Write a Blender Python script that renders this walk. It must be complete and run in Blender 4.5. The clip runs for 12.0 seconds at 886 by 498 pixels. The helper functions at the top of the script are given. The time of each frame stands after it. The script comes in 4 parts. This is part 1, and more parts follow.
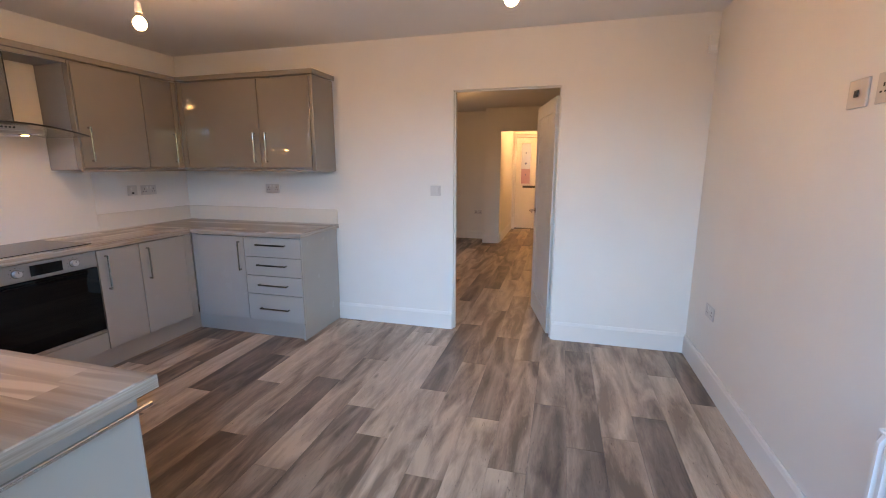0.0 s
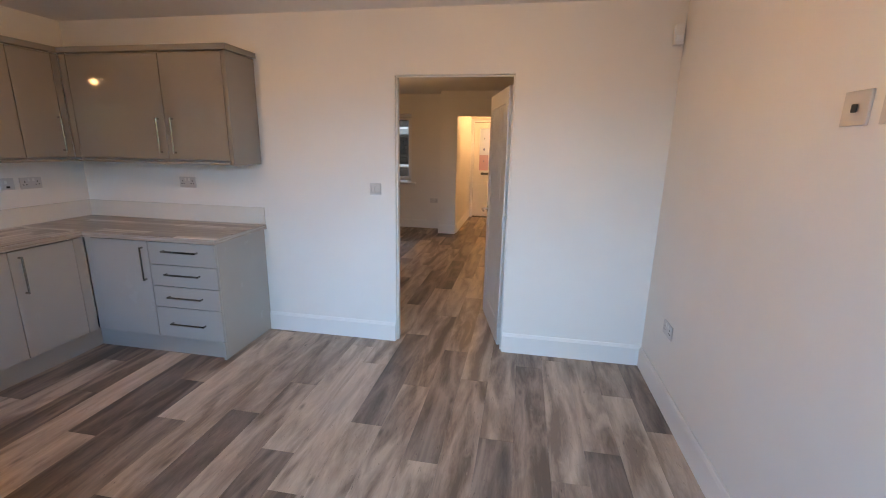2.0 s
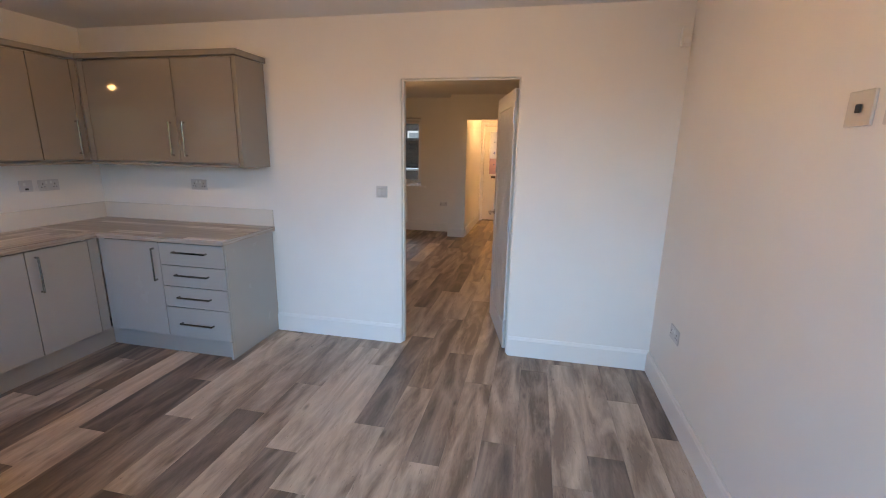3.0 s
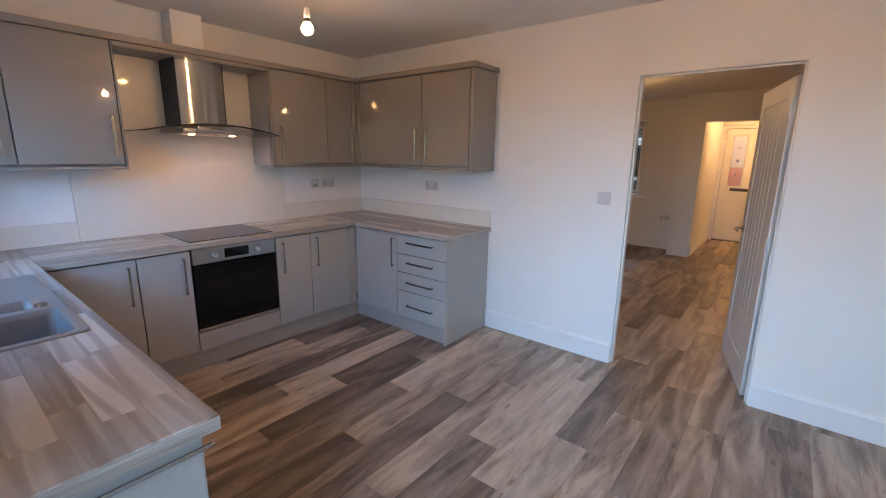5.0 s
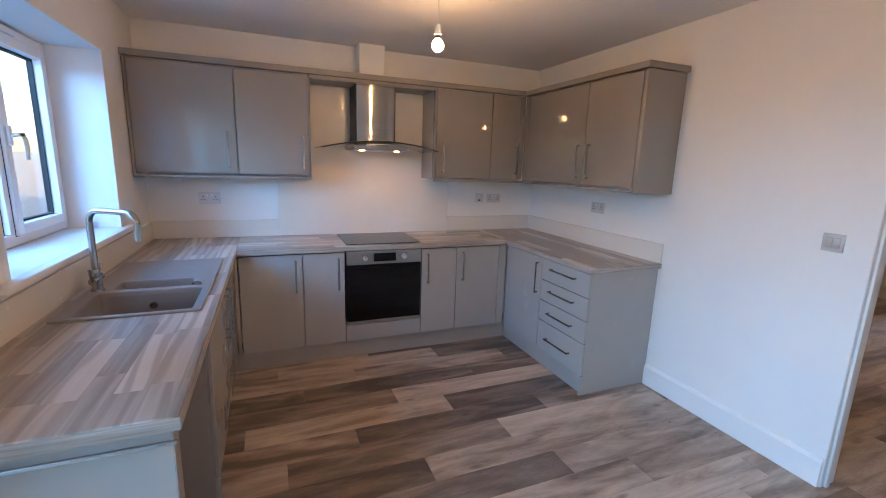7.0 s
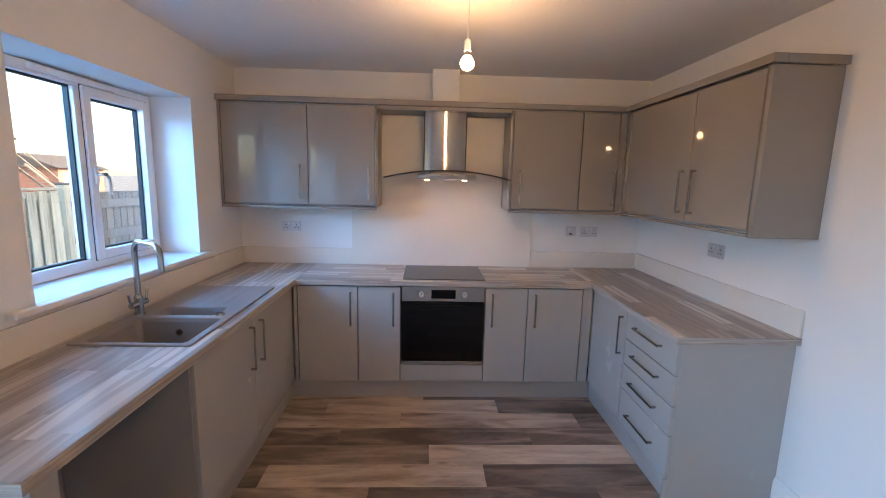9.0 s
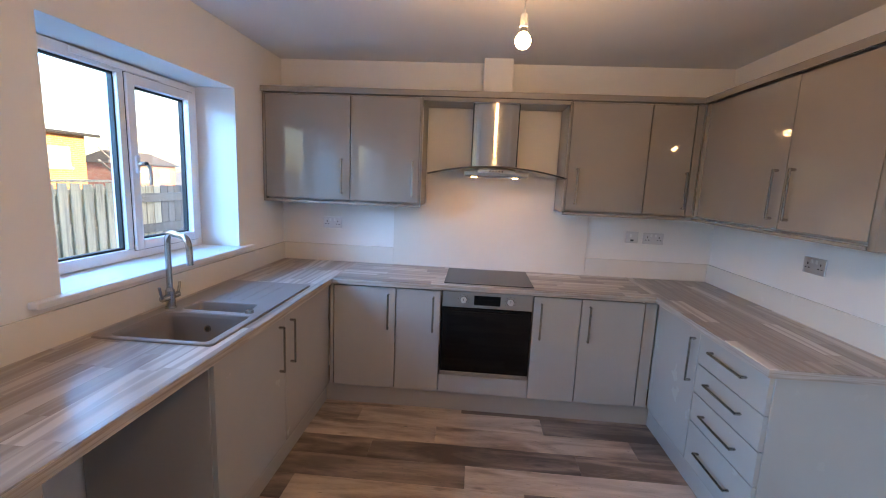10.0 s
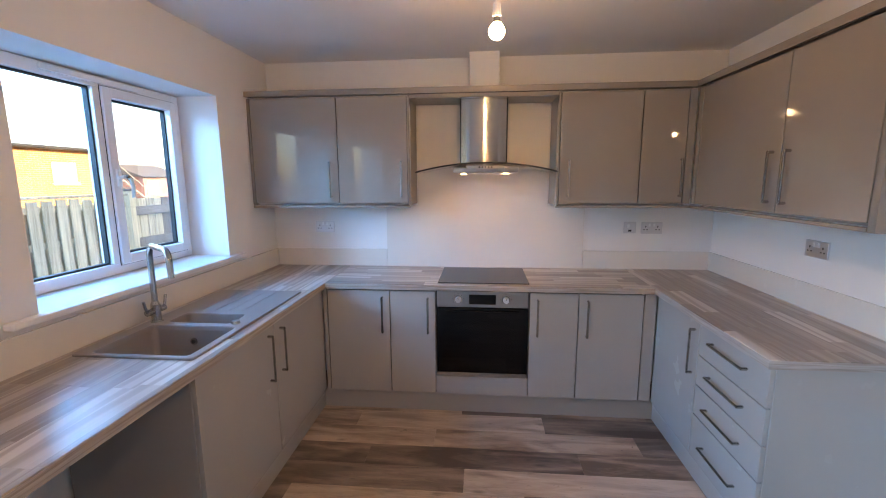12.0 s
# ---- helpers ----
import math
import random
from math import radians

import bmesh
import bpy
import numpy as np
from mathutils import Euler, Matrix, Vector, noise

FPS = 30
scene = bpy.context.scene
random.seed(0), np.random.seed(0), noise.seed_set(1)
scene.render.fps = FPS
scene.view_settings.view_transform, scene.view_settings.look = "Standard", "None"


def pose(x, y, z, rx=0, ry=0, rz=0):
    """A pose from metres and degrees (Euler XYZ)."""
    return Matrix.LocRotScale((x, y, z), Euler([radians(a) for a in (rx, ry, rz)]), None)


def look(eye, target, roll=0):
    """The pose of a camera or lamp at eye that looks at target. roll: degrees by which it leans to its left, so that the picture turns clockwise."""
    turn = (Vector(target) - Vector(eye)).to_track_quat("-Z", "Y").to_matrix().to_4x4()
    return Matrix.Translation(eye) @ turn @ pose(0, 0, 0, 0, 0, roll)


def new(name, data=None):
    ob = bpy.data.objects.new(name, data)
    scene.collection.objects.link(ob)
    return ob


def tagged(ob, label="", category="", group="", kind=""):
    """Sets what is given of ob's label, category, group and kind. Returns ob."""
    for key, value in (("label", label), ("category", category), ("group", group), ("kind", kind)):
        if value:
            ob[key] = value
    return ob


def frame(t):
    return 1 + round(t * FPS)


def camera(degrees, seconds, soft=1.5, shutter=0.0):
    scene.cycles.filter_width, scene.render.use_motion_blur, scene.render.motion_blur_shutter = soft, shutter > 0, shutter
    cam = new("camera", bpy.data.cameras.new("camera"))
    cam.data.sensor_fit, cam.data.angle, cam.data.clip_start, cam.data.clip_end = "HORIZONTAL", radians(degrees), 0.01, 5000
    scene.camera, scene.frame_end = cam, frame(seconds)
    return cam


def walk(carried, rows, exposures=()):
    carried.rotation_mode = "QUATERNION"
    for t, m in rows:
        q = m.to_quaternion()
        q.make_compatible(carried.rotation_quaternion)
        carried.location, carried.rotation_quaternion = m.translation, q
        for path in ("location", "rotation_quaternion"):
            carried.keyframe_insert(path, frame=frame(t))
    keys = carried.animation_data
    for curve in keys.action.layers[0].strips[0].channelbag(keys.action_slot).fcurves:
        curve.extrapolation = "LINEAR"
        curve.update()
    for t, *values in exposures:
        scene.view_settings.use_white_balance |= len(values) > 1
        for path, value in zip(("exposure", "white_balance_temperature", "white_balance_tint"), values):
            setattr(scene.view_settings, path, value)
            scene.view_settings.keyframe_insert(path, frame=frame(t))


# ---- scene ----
cam = camera(92.1, 12.0, 1.0)
PATH = [
    (0, (-0.004, 0.229, 1.432), (-0.524, 2.122, 1.051), 0.0),
    (0.5, (0.033, 0.523, 1.46), (-0.483, 2.411, 1.045), 0.4),
    (1, (0.052, 0.587, 1.511), (-0.474, 2.456, 1.033), 0.1),
    (1.5, (0.049, 0.634, 1.541), (-0.453, 2.511, 1.065), 0.2),
    (2, (0.05, 0.647, 1.554), (-0.295, 2.56, 1.084), 1.1),
    (2.5, (0.066, 0.643, 1.559), (-0.25, 2.562, 1.096), 1.1),
    (2.7, (0.099, 0.654, 1.553), (-0.235, 2.572, 1.096), 1.1),
    (4.3, (0.032, 0.601, 1.539), (-0.89, 2.321, 1.1), 0.1),
    (4.5, (0.009, 0.602, 1.515), (-0.994, 2.278, 1.087), -0.0),
    (5, (-0.028, 0.641, 1.506), (-1.244, 2.17, 1.078), 0.9),
    (5.5, (0.121, 0.756, 1.505), (-1.435, 1.938, 1.077), 1.4),
    (6, (0.238, 0.891, 1.522), (-1.485, 1.811, 1.091), 0.9),
    (6.5, (0.171, 1.054, 1.533), (-1.6, 1.877, 1.105), 1.4),
    (6.7, (0.155, 1.125, 1.53), (-1.633, 1.922, 1.12), 1.6),
    (8.3, (-0.008, 1.743, 1.609), (-1.945, 2.1, 1.264), 2.4),
    (8.5, (-0.026, 1.789, 1.602), (-1.979, 2.07, 1.272), 2.2),
    (9, (-0.072, 1.93, 1.611), (-2.046, 2.01, 1.3), 1.4),
    (9.5, (-0.179, 1.978, 1.588), (-2.153, 1.883, 1.284), 1.0),
    (10, (-0.293, 1.949, 1.577), (-2.264, 1.809, 1.268), 2.5),
    (10.5, (-0.351, 2.011, 1.593), (-2.319, 1.84, 1.28), 2.0),
    (11, (-0.358, 2.042, 1.593), (-2.325, 1.868, 1.278), 1.3),
    (11.5, (-0.36, 2.053, 1.596), (-2.326, 1.878, 1.277), -0.1),
    (12, (-0.352, 2.05, 1.584), (-2.318, 1.873, 1.263), -0.3),
]
walk(cam, [(t, look(eye, target, roll)) for t, eye, target, roll in PATH], [(0.0, 3.33, 7500, 18), (1.0, 3.27, 7350, 18), (2.5, 3.22, 7280, 14), (4.5, 3.19, 7050, 17), (5.0, 3.23, 6950, 16), (5.5, 3.41, 6750, 15), (6.0, 3.35, 6620, 15), (8.5, 3.37, 6550, 14), (12.0, 3.54, 6500, 14)])

# ---- world, sun and sky fill lamps ----
world = bpy.data.worlds.new("world")
scene.world = world
world.use_nodes = True
wn = world.node_tree.nodes
sky = wn.new("ShaderNodeTexSky")
sky.sky_type, sky.sun_disc = "NISHITA", False
SUN_EL, SUN_AZ = radians(13), radians(8)
sky.sun_elevation, sky.sun_rotation = SUN_EL, SUN_AZ
sky.altitude, sky.air_density, sky.dust_density = 30, 1.0, 1.6
world.node_tree.links.new(sky.outputs[0], wn["Background"].inputs[0])
wn["Background"].inputs[1].default_value = 0.085
sun_data = bpy.data.lights.new("sun", "SUN")
sun_data.energy, sun_data.angle, sun_data.color = 2.0, radians(0.6), (1.0, 0.72, 0.42)
sun = new("sun", sun_data)
sun_way = Vector((math.sin(SUN_AZ) * math.cos(SUN_EL), math.cos(SUN_AZ) * math.cos(SUN_EL), math.sin(SUN_EL)))
sun.matrix_world = look(sun_way * 40, (0, 0, 0))


def sky_fill_lamp(name, eye, target, width, height, power, color=(0.45, 0.66, 1.0)):
    """An added area lamp outside an opening, out of view, standing in for skylight."""
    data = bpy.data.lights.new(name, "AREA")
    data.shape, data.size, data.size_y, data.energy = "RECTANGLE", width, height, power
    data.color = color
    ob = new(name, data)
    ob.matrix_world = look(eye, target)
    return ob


# Added lamps that boost the skylight through window, back door and front window.
sky_fill_lamp("sky_fill_window", (-2.3, -1.6, 2.85), (-2.35, 0.4, 1.2), 3.4, 1.2, 18, (0.12, 0.43, 1.0))
sky_fill_lamp("sky_fill_back_door", (0.7, -2.6, 2.62), (-0.2, 0.4, 1.3), 2.6, 1.0, 28, (0.20, 0.53, 1.0))
sky_fill_lamp("sky_fill_front_window", (-2.6, 10.9, 3.3), (-2.6, 8.6, 1.2), 1.6, 1.0, 20)

# ---- materials ----
WARM = (1.0, 0.575, 0.24)


class Mat:
    """A node material with a Principled shader, and short calls to wire it."""

    def __init__(self, name, color=(0.8, 0.8, 0.8), rough=0.5, metal=0.0, **more):
        self.m = bpy.data.materials.new(name)
        self.m.use_nodes = True
        self.t = self.m.node_tree
        self.b = self.t.nodes["Principled BSDF"]
        self.set("Base Color", (*color, 1)), self.set("Roughness", rough), self.set("Metallic", metal)
        for key, value in more.items():
            self.set(key.replace("_", " "), value)

    def set(self, key, value):
        self.b.inputs[key].default_value = value

    def node(self, kind, **values):
        n = self.t.nodes.new("ShaderNode" + kind)
        for key, value in values.items():
            n.inputs[key.replace("_", " ")].default_value = value
        return n

    def link(self, a, b):
        self.t.links.new(a, b)

    def coords(self, scale=(1, 1, 1), source="Object", shift=None, turn=0.0):
        tc, mp = self.node("TexCoord"), self.node("Mapping")
        mp.inputs["Scale"].default_value = scale
        mp.inputs["Rotation"].default_value = (0, 0, turn)
        self.link(tc.outputs[source], mp.inputs["Vector"])
        if shift is not None:
            self.link(shift, mp.inputs["Location"])
        return mp.outputs["Vector"]

    def noise(self, vector, scale, detail=4.0, rough=0.55, distort=0.0):
        n = self.node("TexNoise", Scale=scale, Detail=detail, Roughness=rough, Distortion=distort)
        self.link(vector, n.inputs["Vector"])
        return n.outputs["Fac"]

    def ramp(self, fac, stops):
        r = self.node("ValToRGB")
        el = r.color_ramp.elements
        while len(el) < len(stops):
            el.new(0.5)
        for e, (p, c) in zip(el, stops):
            e.position, e.color = p, (*c, 1) if len(c) == 3 else c
        self.link(fac, r.inputs["Fac"])
        return r.outputs["Color"]

    def math(self, op, a, b=0.0, c=0.0):
        n = self.node("Math")
        n.operation = op
        for s, v in zip(n.inputs, (a, b, c)):
            if isinstance(v, (int, float)):
                s.default_value = v
            else:
                self.link(v, s)
        return n.outputs[0]

    def mix(self, a, b, fac, mode="MIX"):
        n = self.t.nodes.new("ShaderNodeMix")
        n.data_type, n.blend_type = "RGBA", mode
        for s, v in ((n.inputs[0], fac), (n.inputs[6], a), (n.inputs[7], b)):
            if isinstance(v, (int, float)):
                s.default_value = v
            elif isinstance(v, tuple):
                s.default_value = (*v, 1)
            else:
                self.link(v, s)
        return n.outputs[2]

    def color(self, c):
        self.link(c, self.b.inputs["Base Color"])
        return self

    def rough(self, fac, low, high):
        mr = self.node("MapRange")
        mr.inputs["To Min"].default_value, mr.inputs["To Max"].default_value = low, high
        self.link(fac, mr.inputs["Value"])
        self.link(mr.outputs[0], self.b.inputs["Roughness"])
        return self

    def bump(self, height, strength=0.2, distance=0.002):
        bn = self.node("Bump", Strength=strength, Distance=distance)
        self.link(height, bn.inputs["Height"])
        self.link(bn.outputs[0], self.b.inputs["Normal"])
        return self


def paint(name, color, rough=0.6, grain=130, strength=0.12):
    """Rolled emulsion: faint orange peel and slow tonal drift."""
    m = Mat(name, color, rough)
    v = m.coords()
    slow, fine = m.noise(v, 1.3, 3), m.noise(v, grain, 2)
    m.color(m.ramp(slow, [(0.3, tuple(c * 0.965 for c in color)), (0.7, tuple(min(1, c * 1.02) for c in color))]))
    m.rough(m.noise(v, 6, 3), rough - 0.06, rough + 0.08)
    return m.bump(fine, strength, 0.0012).m


def gloss(name, color, rough=0.09, coat=1.0, wave=0.006):
    """Lacquered board with a very slight waviness in its reflections."""
    m = Mat(name, color, rough, Specular_IOR_Level=0.1, Coat_Weight=coat, Coat_Roughness=0.016, Coat_IOR=1.65)
    v = m.coords()
    m.color(m.ramp(m.noise(v, 2.5, 3), [(0.3, tuple(c * 0.97 for c in color)), (0.7, tuple(c * 1.02 for c in color))]))
    m.rough(m.noise(v, 9, 4), rough * 0.7, rough * 1.5)
    return m.bump(m.noise(v, 5, 1), wave, 0.004).m


def brushed(name, color=(0.62, 0.61, 0.59), rough=0.28, aniso=0.0, along=(1, 1, 120)):
    """Brushed steel."""
    m = Mat(name, color, rough, 1.0, Anisotropic=aniso)
    v = m.coords(along)
    m.rough(m.noise(v, 8, 2), rough * 0.8, rough * 1.25)
    if aniso:
        up = m.node("CombineXYZ", Z=1.0)
        m.link(up.outputs[0], m.b.inputs["Tangent"])
    return m.m


def glow(name, color, strength):
    m = Mat(name, color, 0.3)
    m.set("Emission Color", (*color, 1)), m.set("Emission Strength", strength)
    return m.m


def glass(name, tint=(1, 1, 1), rough=0.0):
    return Mat(name, tint, rough, Transmission_Weight=1.0, IOR=1.45).m


def plank_wood(name, dark, mid, light):
    """Printed weathered oak plank: soft clouds of tone, fine grain, dark edges and cracks, knots."""
    m = Mat(name, mid, 0.42)
    info = m.node("ObjectInfo")
    shift = m.node("CombineXYZ")
    m.link(m.math("MULTIPLY", info.outputs["Random"], 37.0), shift.inputs[0])
    m.link(m.math("MULTIPLY", info.outputs["Random"], 91.0), shift.inputs[1])

    def field(sx, sy, detail=4, rough=0.55, distort=0.0):
        return m.noise(m.coords((sx, sy, 1), shift=shift.outputs[0]), 1.0, detail, rough, distort)

    cloud, figure, fine = field(9, 1.5, 3, 0.45, 0.9), field(30, 6.0, 5, 0.62, 1.8), field(130, 16, 3, 0.6)
    fac = m.math("ADD", m.math("MULTIPLY", cloud, 0.72), m.math("ADD", m.math("MULTIPLY", figure, 0.20), m.math("MULTIPLY", fine, 0.08)))
    tone = m.math("ADD", fac, m.math("MULTIPLY", m.math("SUBTRACT", info.outputs["Random"], 0.5), 0.13))
    c = m.ramp(tone, [(0.37, dark), (0.50, mid), (0.63, light)])
    smear = m.ramp(field(7, 1.1, 4, 0.5, 0.5), [(0.56, (0, 0, 0)), (0.72, (1, 1, 1))])
    c = m.mix(c, tuple(x * 0.75 for x in dark), m.math("MULTIPLY", smear, 0.62))
    crack = m.ramp(field(58, 11, 4, 0.65, 1.6), [(0.64, (0, 0, 0)), (0.71, (1, 1, 1))])
    c = m.mix(c, tuple(x * 0.42 for x in dark), m.math("MULTIPLY", crack, 0.75))
    vor = m.node("TexVoronoi", Scale=1.0)
    m.link(m.coords((7.0, 2.4, 1), shift=shift.outputs[0]), vor.inputs["Vector"])
    knot = m.ramp(vor.outputs["Distance"], [(0.03, (1, 1, 1)), (0.12, (0, 0, 0))])
    c = m.mix(c, tuple(x * 0.4 for x in dark), m.math("MULTIPLY", knot, 0.6))
    fleck = m.ramp(field(55, 16, 3), [(0.70, (0, 0, 0)), (0.78, (1, 1, 1))])
    c = m.mix(c, tuple(min(1, x * 1.45) for x in light), m.math("MULTIPLY", fleck, 0.3))
    m.color(c)
    m.rough(figure, 0.34, 0.52)
    return m.bump(m.math("SUBTRACT", m.math("ADD", m.math("MULTIPLY", fine, 0.5), figure), crack), 0.22, 0.0012).m


def stave_top(name, turn):
    """Printed block worktop: staves of random tone with bleached grain."""
    m = Mat(name, (0.5, 0.43, 0.36), 0.34)
    tc = m.node("TexCoord")
    mp = m.node("Mapping")
    mp.inputs["Rotation"].default_value = (0, 0, turn)
    m.link(tc.outputs["Object"], mp.inputs["Vector"])
    sep = m.node("SeparateXYZ")
    m.link(mp.outputs[0], sep.inputs[0])
    row = m.math("FLOOR", m.math("DIVIDE", sep.outputs[1], 0.076))
    rnd = m.node("TexWhiteNoise")
    rnd.noise_dimensions = "1D"
    m.link(row, rnd.inputs["W"])
    along = m.math("ADD", m.math("DIVIDE", sep.outputs[0], 0.42), m.math("MULTIPLY", rnd.outputs["Value"], 7.3))
    cell = m.node("CombineXYZ")
    m.link(row, cell.inputs[0]), m.link(m.math("FLOOR", along), cell.inputs[1])
    tone = m.node("TexWhiteNoise")
    m.link(cell.outputs[0], tone.inputs["Vector"])
    off = m.node("VectorMath")
    off.operation = "MULTIPLY_ADD"
    m.link(cell.outputs[0], off.inputs[0])
    off.inputs[1].default_value = (3.7, 5.1, 2.3)
    m.link(mp.outputs[0], off.inputs[2])
    st = m.node("Mapping")
    st.inputs["Scale"].default_value = (3.0, 55, 1)
    m.link(off.outputs[0], st.inputs["Vector"])
    grain = m.noise(st.outputs[0], 1.0, 5, 0.6, 0.3)
    wv = m.node("TexWave", Scale=1.0, Distortion=7.0, Detail=2.0)
    wv.bands_direction = "Y"
    st2 = m.node("Mapping")
    st2.inputs["Scale"].default_value = (1.1, 5.5, 1)
    m.link(off.outputs[0], st2.inputs["Vector"])
    m.link(st2.outputs[0], wv.inputs["Vector"])
    base = m.ramp(tone.outputs["Value"], [(0.0, (0.235, 0.196, 0.167)), (0.35, (0.355, 0.307, 0.27)), (0.7, (0.47, 0.42, 0.376)), (0.85, (0.56, 0.513, 0.47)), (1.0, (0.69, 0.65, 0.61))])
    c = m.mix(base, (0.72, 0.67, 0.61), m.math("MULTIPLY", m.ramp(grain, [(0.45, (0, 0, 0)), (0.75, (1, 1, 1))]), 0.35))
    c = m.mix(c, (0.22, 0.17, 0.135), m.math("MULTIPLY", m.ramp(wv.outputs["Fac"], [(0.5, (0, 0, 0)), (0.9, (1, 1, 1))]), 0.48))
    m.color(c)
    m.rough(grain, 0.27, 0.33)
    return m.bump(m.noise(mp.outputs[0], 60, 2), 0.02, 0.0008).m


def edge_wood(name):
    """Pale wood-grain edging strip."""
    m = Mat(name, (0.5, 0.44, 0.38), 0.4)
    g = m.noise(m.coords((3, 3, 90)), 1.0, 5, 0.6, 0.5)
    m.color(m.ramp(g, [(0.3, (0.22, 0.18, 0.15)), (0.5, (0.38, 0.33, 0.285)), (0.7, (0.50, 0.45, 0.40))]))
    return m.bump(g, 0.15, 0.0006).m


def brick_wall(name, a, b, mortar, size=1.0, rough=0.85):
    m = Mat(name, a, rough)
    br = m.node("TexBrick", Scale=size)
    br.inputs["Color1"].default_value, br.inputs["Color2"].default_value = (*a, 1), (*b, 1)
    br.inputs["Mortar"].default_value = (*mortar, 1)
    br.inputs["Brick Width"].default_value, br.inputs["Row Height"].default_value = 0.225, 0.075
    br.inputs["Mortar Size"].default_value = 0.01
    tc, sep, cmb = m.node("TexCoord"), m.node("SeparateXYZ"), m.node("CombineXYZ")
    m.link(tc.outputs["Object"], sep.inputs[0])
    m.link(m.math("ADD", sep.outputs[0], sep.outputs[1]), cmb.inputs[0])
    m.link(sep.outputs[2], cmb.inputs[1])
    m.link(cmb.outputs[0], br.inputs["Vector"])
    c = m.mix(br.outputs["Color"], m.ramp(m.noise(m.coords(), 3, 5), [(0.3, (0.7, 0.7, 0.7)), (0.7, (1.1, 1.1, 1.1))]), 0.8, "MULTIPLY")
    m.color(c)
    return m.bump(br.outputs["Fac"], 0.4, 0.006).m


def rough_timber(name, color):
    m = Mat(name, color, 0.8)
    info = m.node("ObjectInfo")
    shift = m.node("CombineXYZ")
    m.link(m.math("MULTIPLY", info.outputs["Random"], 50.0), shift.inputs[0])
    v = m.coords((30, 30, 1.6), shift=shift.outputs[0])
    g = m.noise(v, 1.0, 5, 0.6, 0.6)
    t = m.math("ADD", g, m.math("MULTIPLY", m.math("SUBTRACT", info.outputs["Random"], 0.5), 0.25))
    m.color(m.ramp(t, [(0.25, tuple(c * 0.55 for c in color)), (0.5, color), (0.75, tuple(c * 1.25 for c in color))]))
    return m.bump(g, 0.4, 0.003).m


WALL = paint("wall_paint", (0.80, 0.785, 0.76))
CEIL = paint("ceiling_paint", (0.80, 0.79, 0.78), 0.75, 90)
TRIM = paint("trim_paint", (0.81, 0.81, 0.80), 0.38, 60, 0.05)
SKIRT = paint("skirting_paint", (0.79, 0.78, 0.765), 0.55, 60, 0.05)
DOORP = paint("door_paint", (0.78, 0.77, 0.75), 0.4, 80, 0.06)
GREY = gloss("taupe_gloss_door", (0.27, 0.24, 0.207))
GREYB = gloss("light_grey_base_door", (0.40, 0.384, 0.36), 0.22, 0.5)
GREYM = paint("grey_carcass", (0.36, 0.338, 0.312), 0.38, 90, 0.05)
SPLASH = gloss("splash_panel", (0.72, 0.685, 0.625), 0.22, 0.2, 0.01)
TOP_X = stave_top("worktop_along_x", 0.0)
TOP_Y = stave_top("worktop_along_y", math.pi / 2)
STEEL = brushed("brushed_steel", (0.38, 0.37, 0.355), 0.32)
HANDLE = brushed("handle_nickel", (0.44, 0.42, 0.395), 0.15)
HINGE = brushed("hinge_steel", (0.72, 0.71, 0.70), 0.45)
CHIM = brushed("chimney_steel", (0.42, 0.41, 0.39), 0.2, 1.0)
TAPM = brushed("tap_steel", (0.46, 0.45, 0.43), 0.22)
CHROME = Mat("satin_nickel", (0.40, 0.385, 0.37), 0.2, 1.0).m
BLACKG = Mat("black_glass", (0.004, 0.004, 0.0045), 0.03, IOR=1.3).m
HOBG = Mat("hob_glass", (0.012, 0.0115, 0.0115), 0.1).m
DARK = Mat("dark_plastic", (0.02, 0.02, 0.02), 0.5).m
RAILM = Mat("rail_silver", (0.62, 0.63, 0.64), 0.22, 1.0).m
UPVC = paint("white_upvc", (0.84, 0.85, 0.86), 0.22, 40, 0.02)
GASKET = Mat("black_gasket", (0.012, 0.014, 0.014), 0.6).m
PANE = glass("window_glass")
HOODG = glass("hood_glass", (0.92, 0.97, 0.95))
PLATE = brushed("socket_steel", (0.64, 0.63, 0.63), 0.42)
PLASTIC = Mat("white_plastic", (0.75, 0.75, 0.74), 0.35).m
SINKM = paint("sink_composite", (0.26, 0.235, 0.22), 0.3, 300, 0.03)
BULB = glow("bulb_glow", WARM, 40)
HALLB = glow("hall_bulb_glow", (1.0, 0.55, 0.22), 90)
SPOT = glow("hood_lamp_glow", (1.0, 0.50, 0.15), 22)
P_DARK = plank_wood("plank_dark", (0.088, 0.064, 0.051), (0.2, 0.152, 0.12), (0.34, 0.266, 0.209))
P_MID = plank_wood("plank_mid", (0.138, 0.098, 0.072), (0.314, 0.236, 0.180), (0.492, 0.382, 0.293))
P_LIGHT = plank_wood("plank_light", (0.225, 0.166, 0.123), (0.43, 0.335, 0.255), (0.58, 0.462, 0.362))
UNDER = Mat("underlay", (0.05, 0.045, 0.04), 0.9).m
FENCE = rough_timber("fence_timber", (0.56, 0.53, 0.41))
FENCE2 = rough_timber("weathered_timber", (0.20, 0.20, 0.20))
ORANGE = brick_wall("orange_brick", (0.50, 0.22, 0.07), (0.42, 0.17, 0.05), (0.42, 0.30, 0.18))
REDB = brick_wall("red_brick", (0.33, 0.10, 0.07), (0.25, 0.08, 0.06), (0.35, 0.30, 0.26))


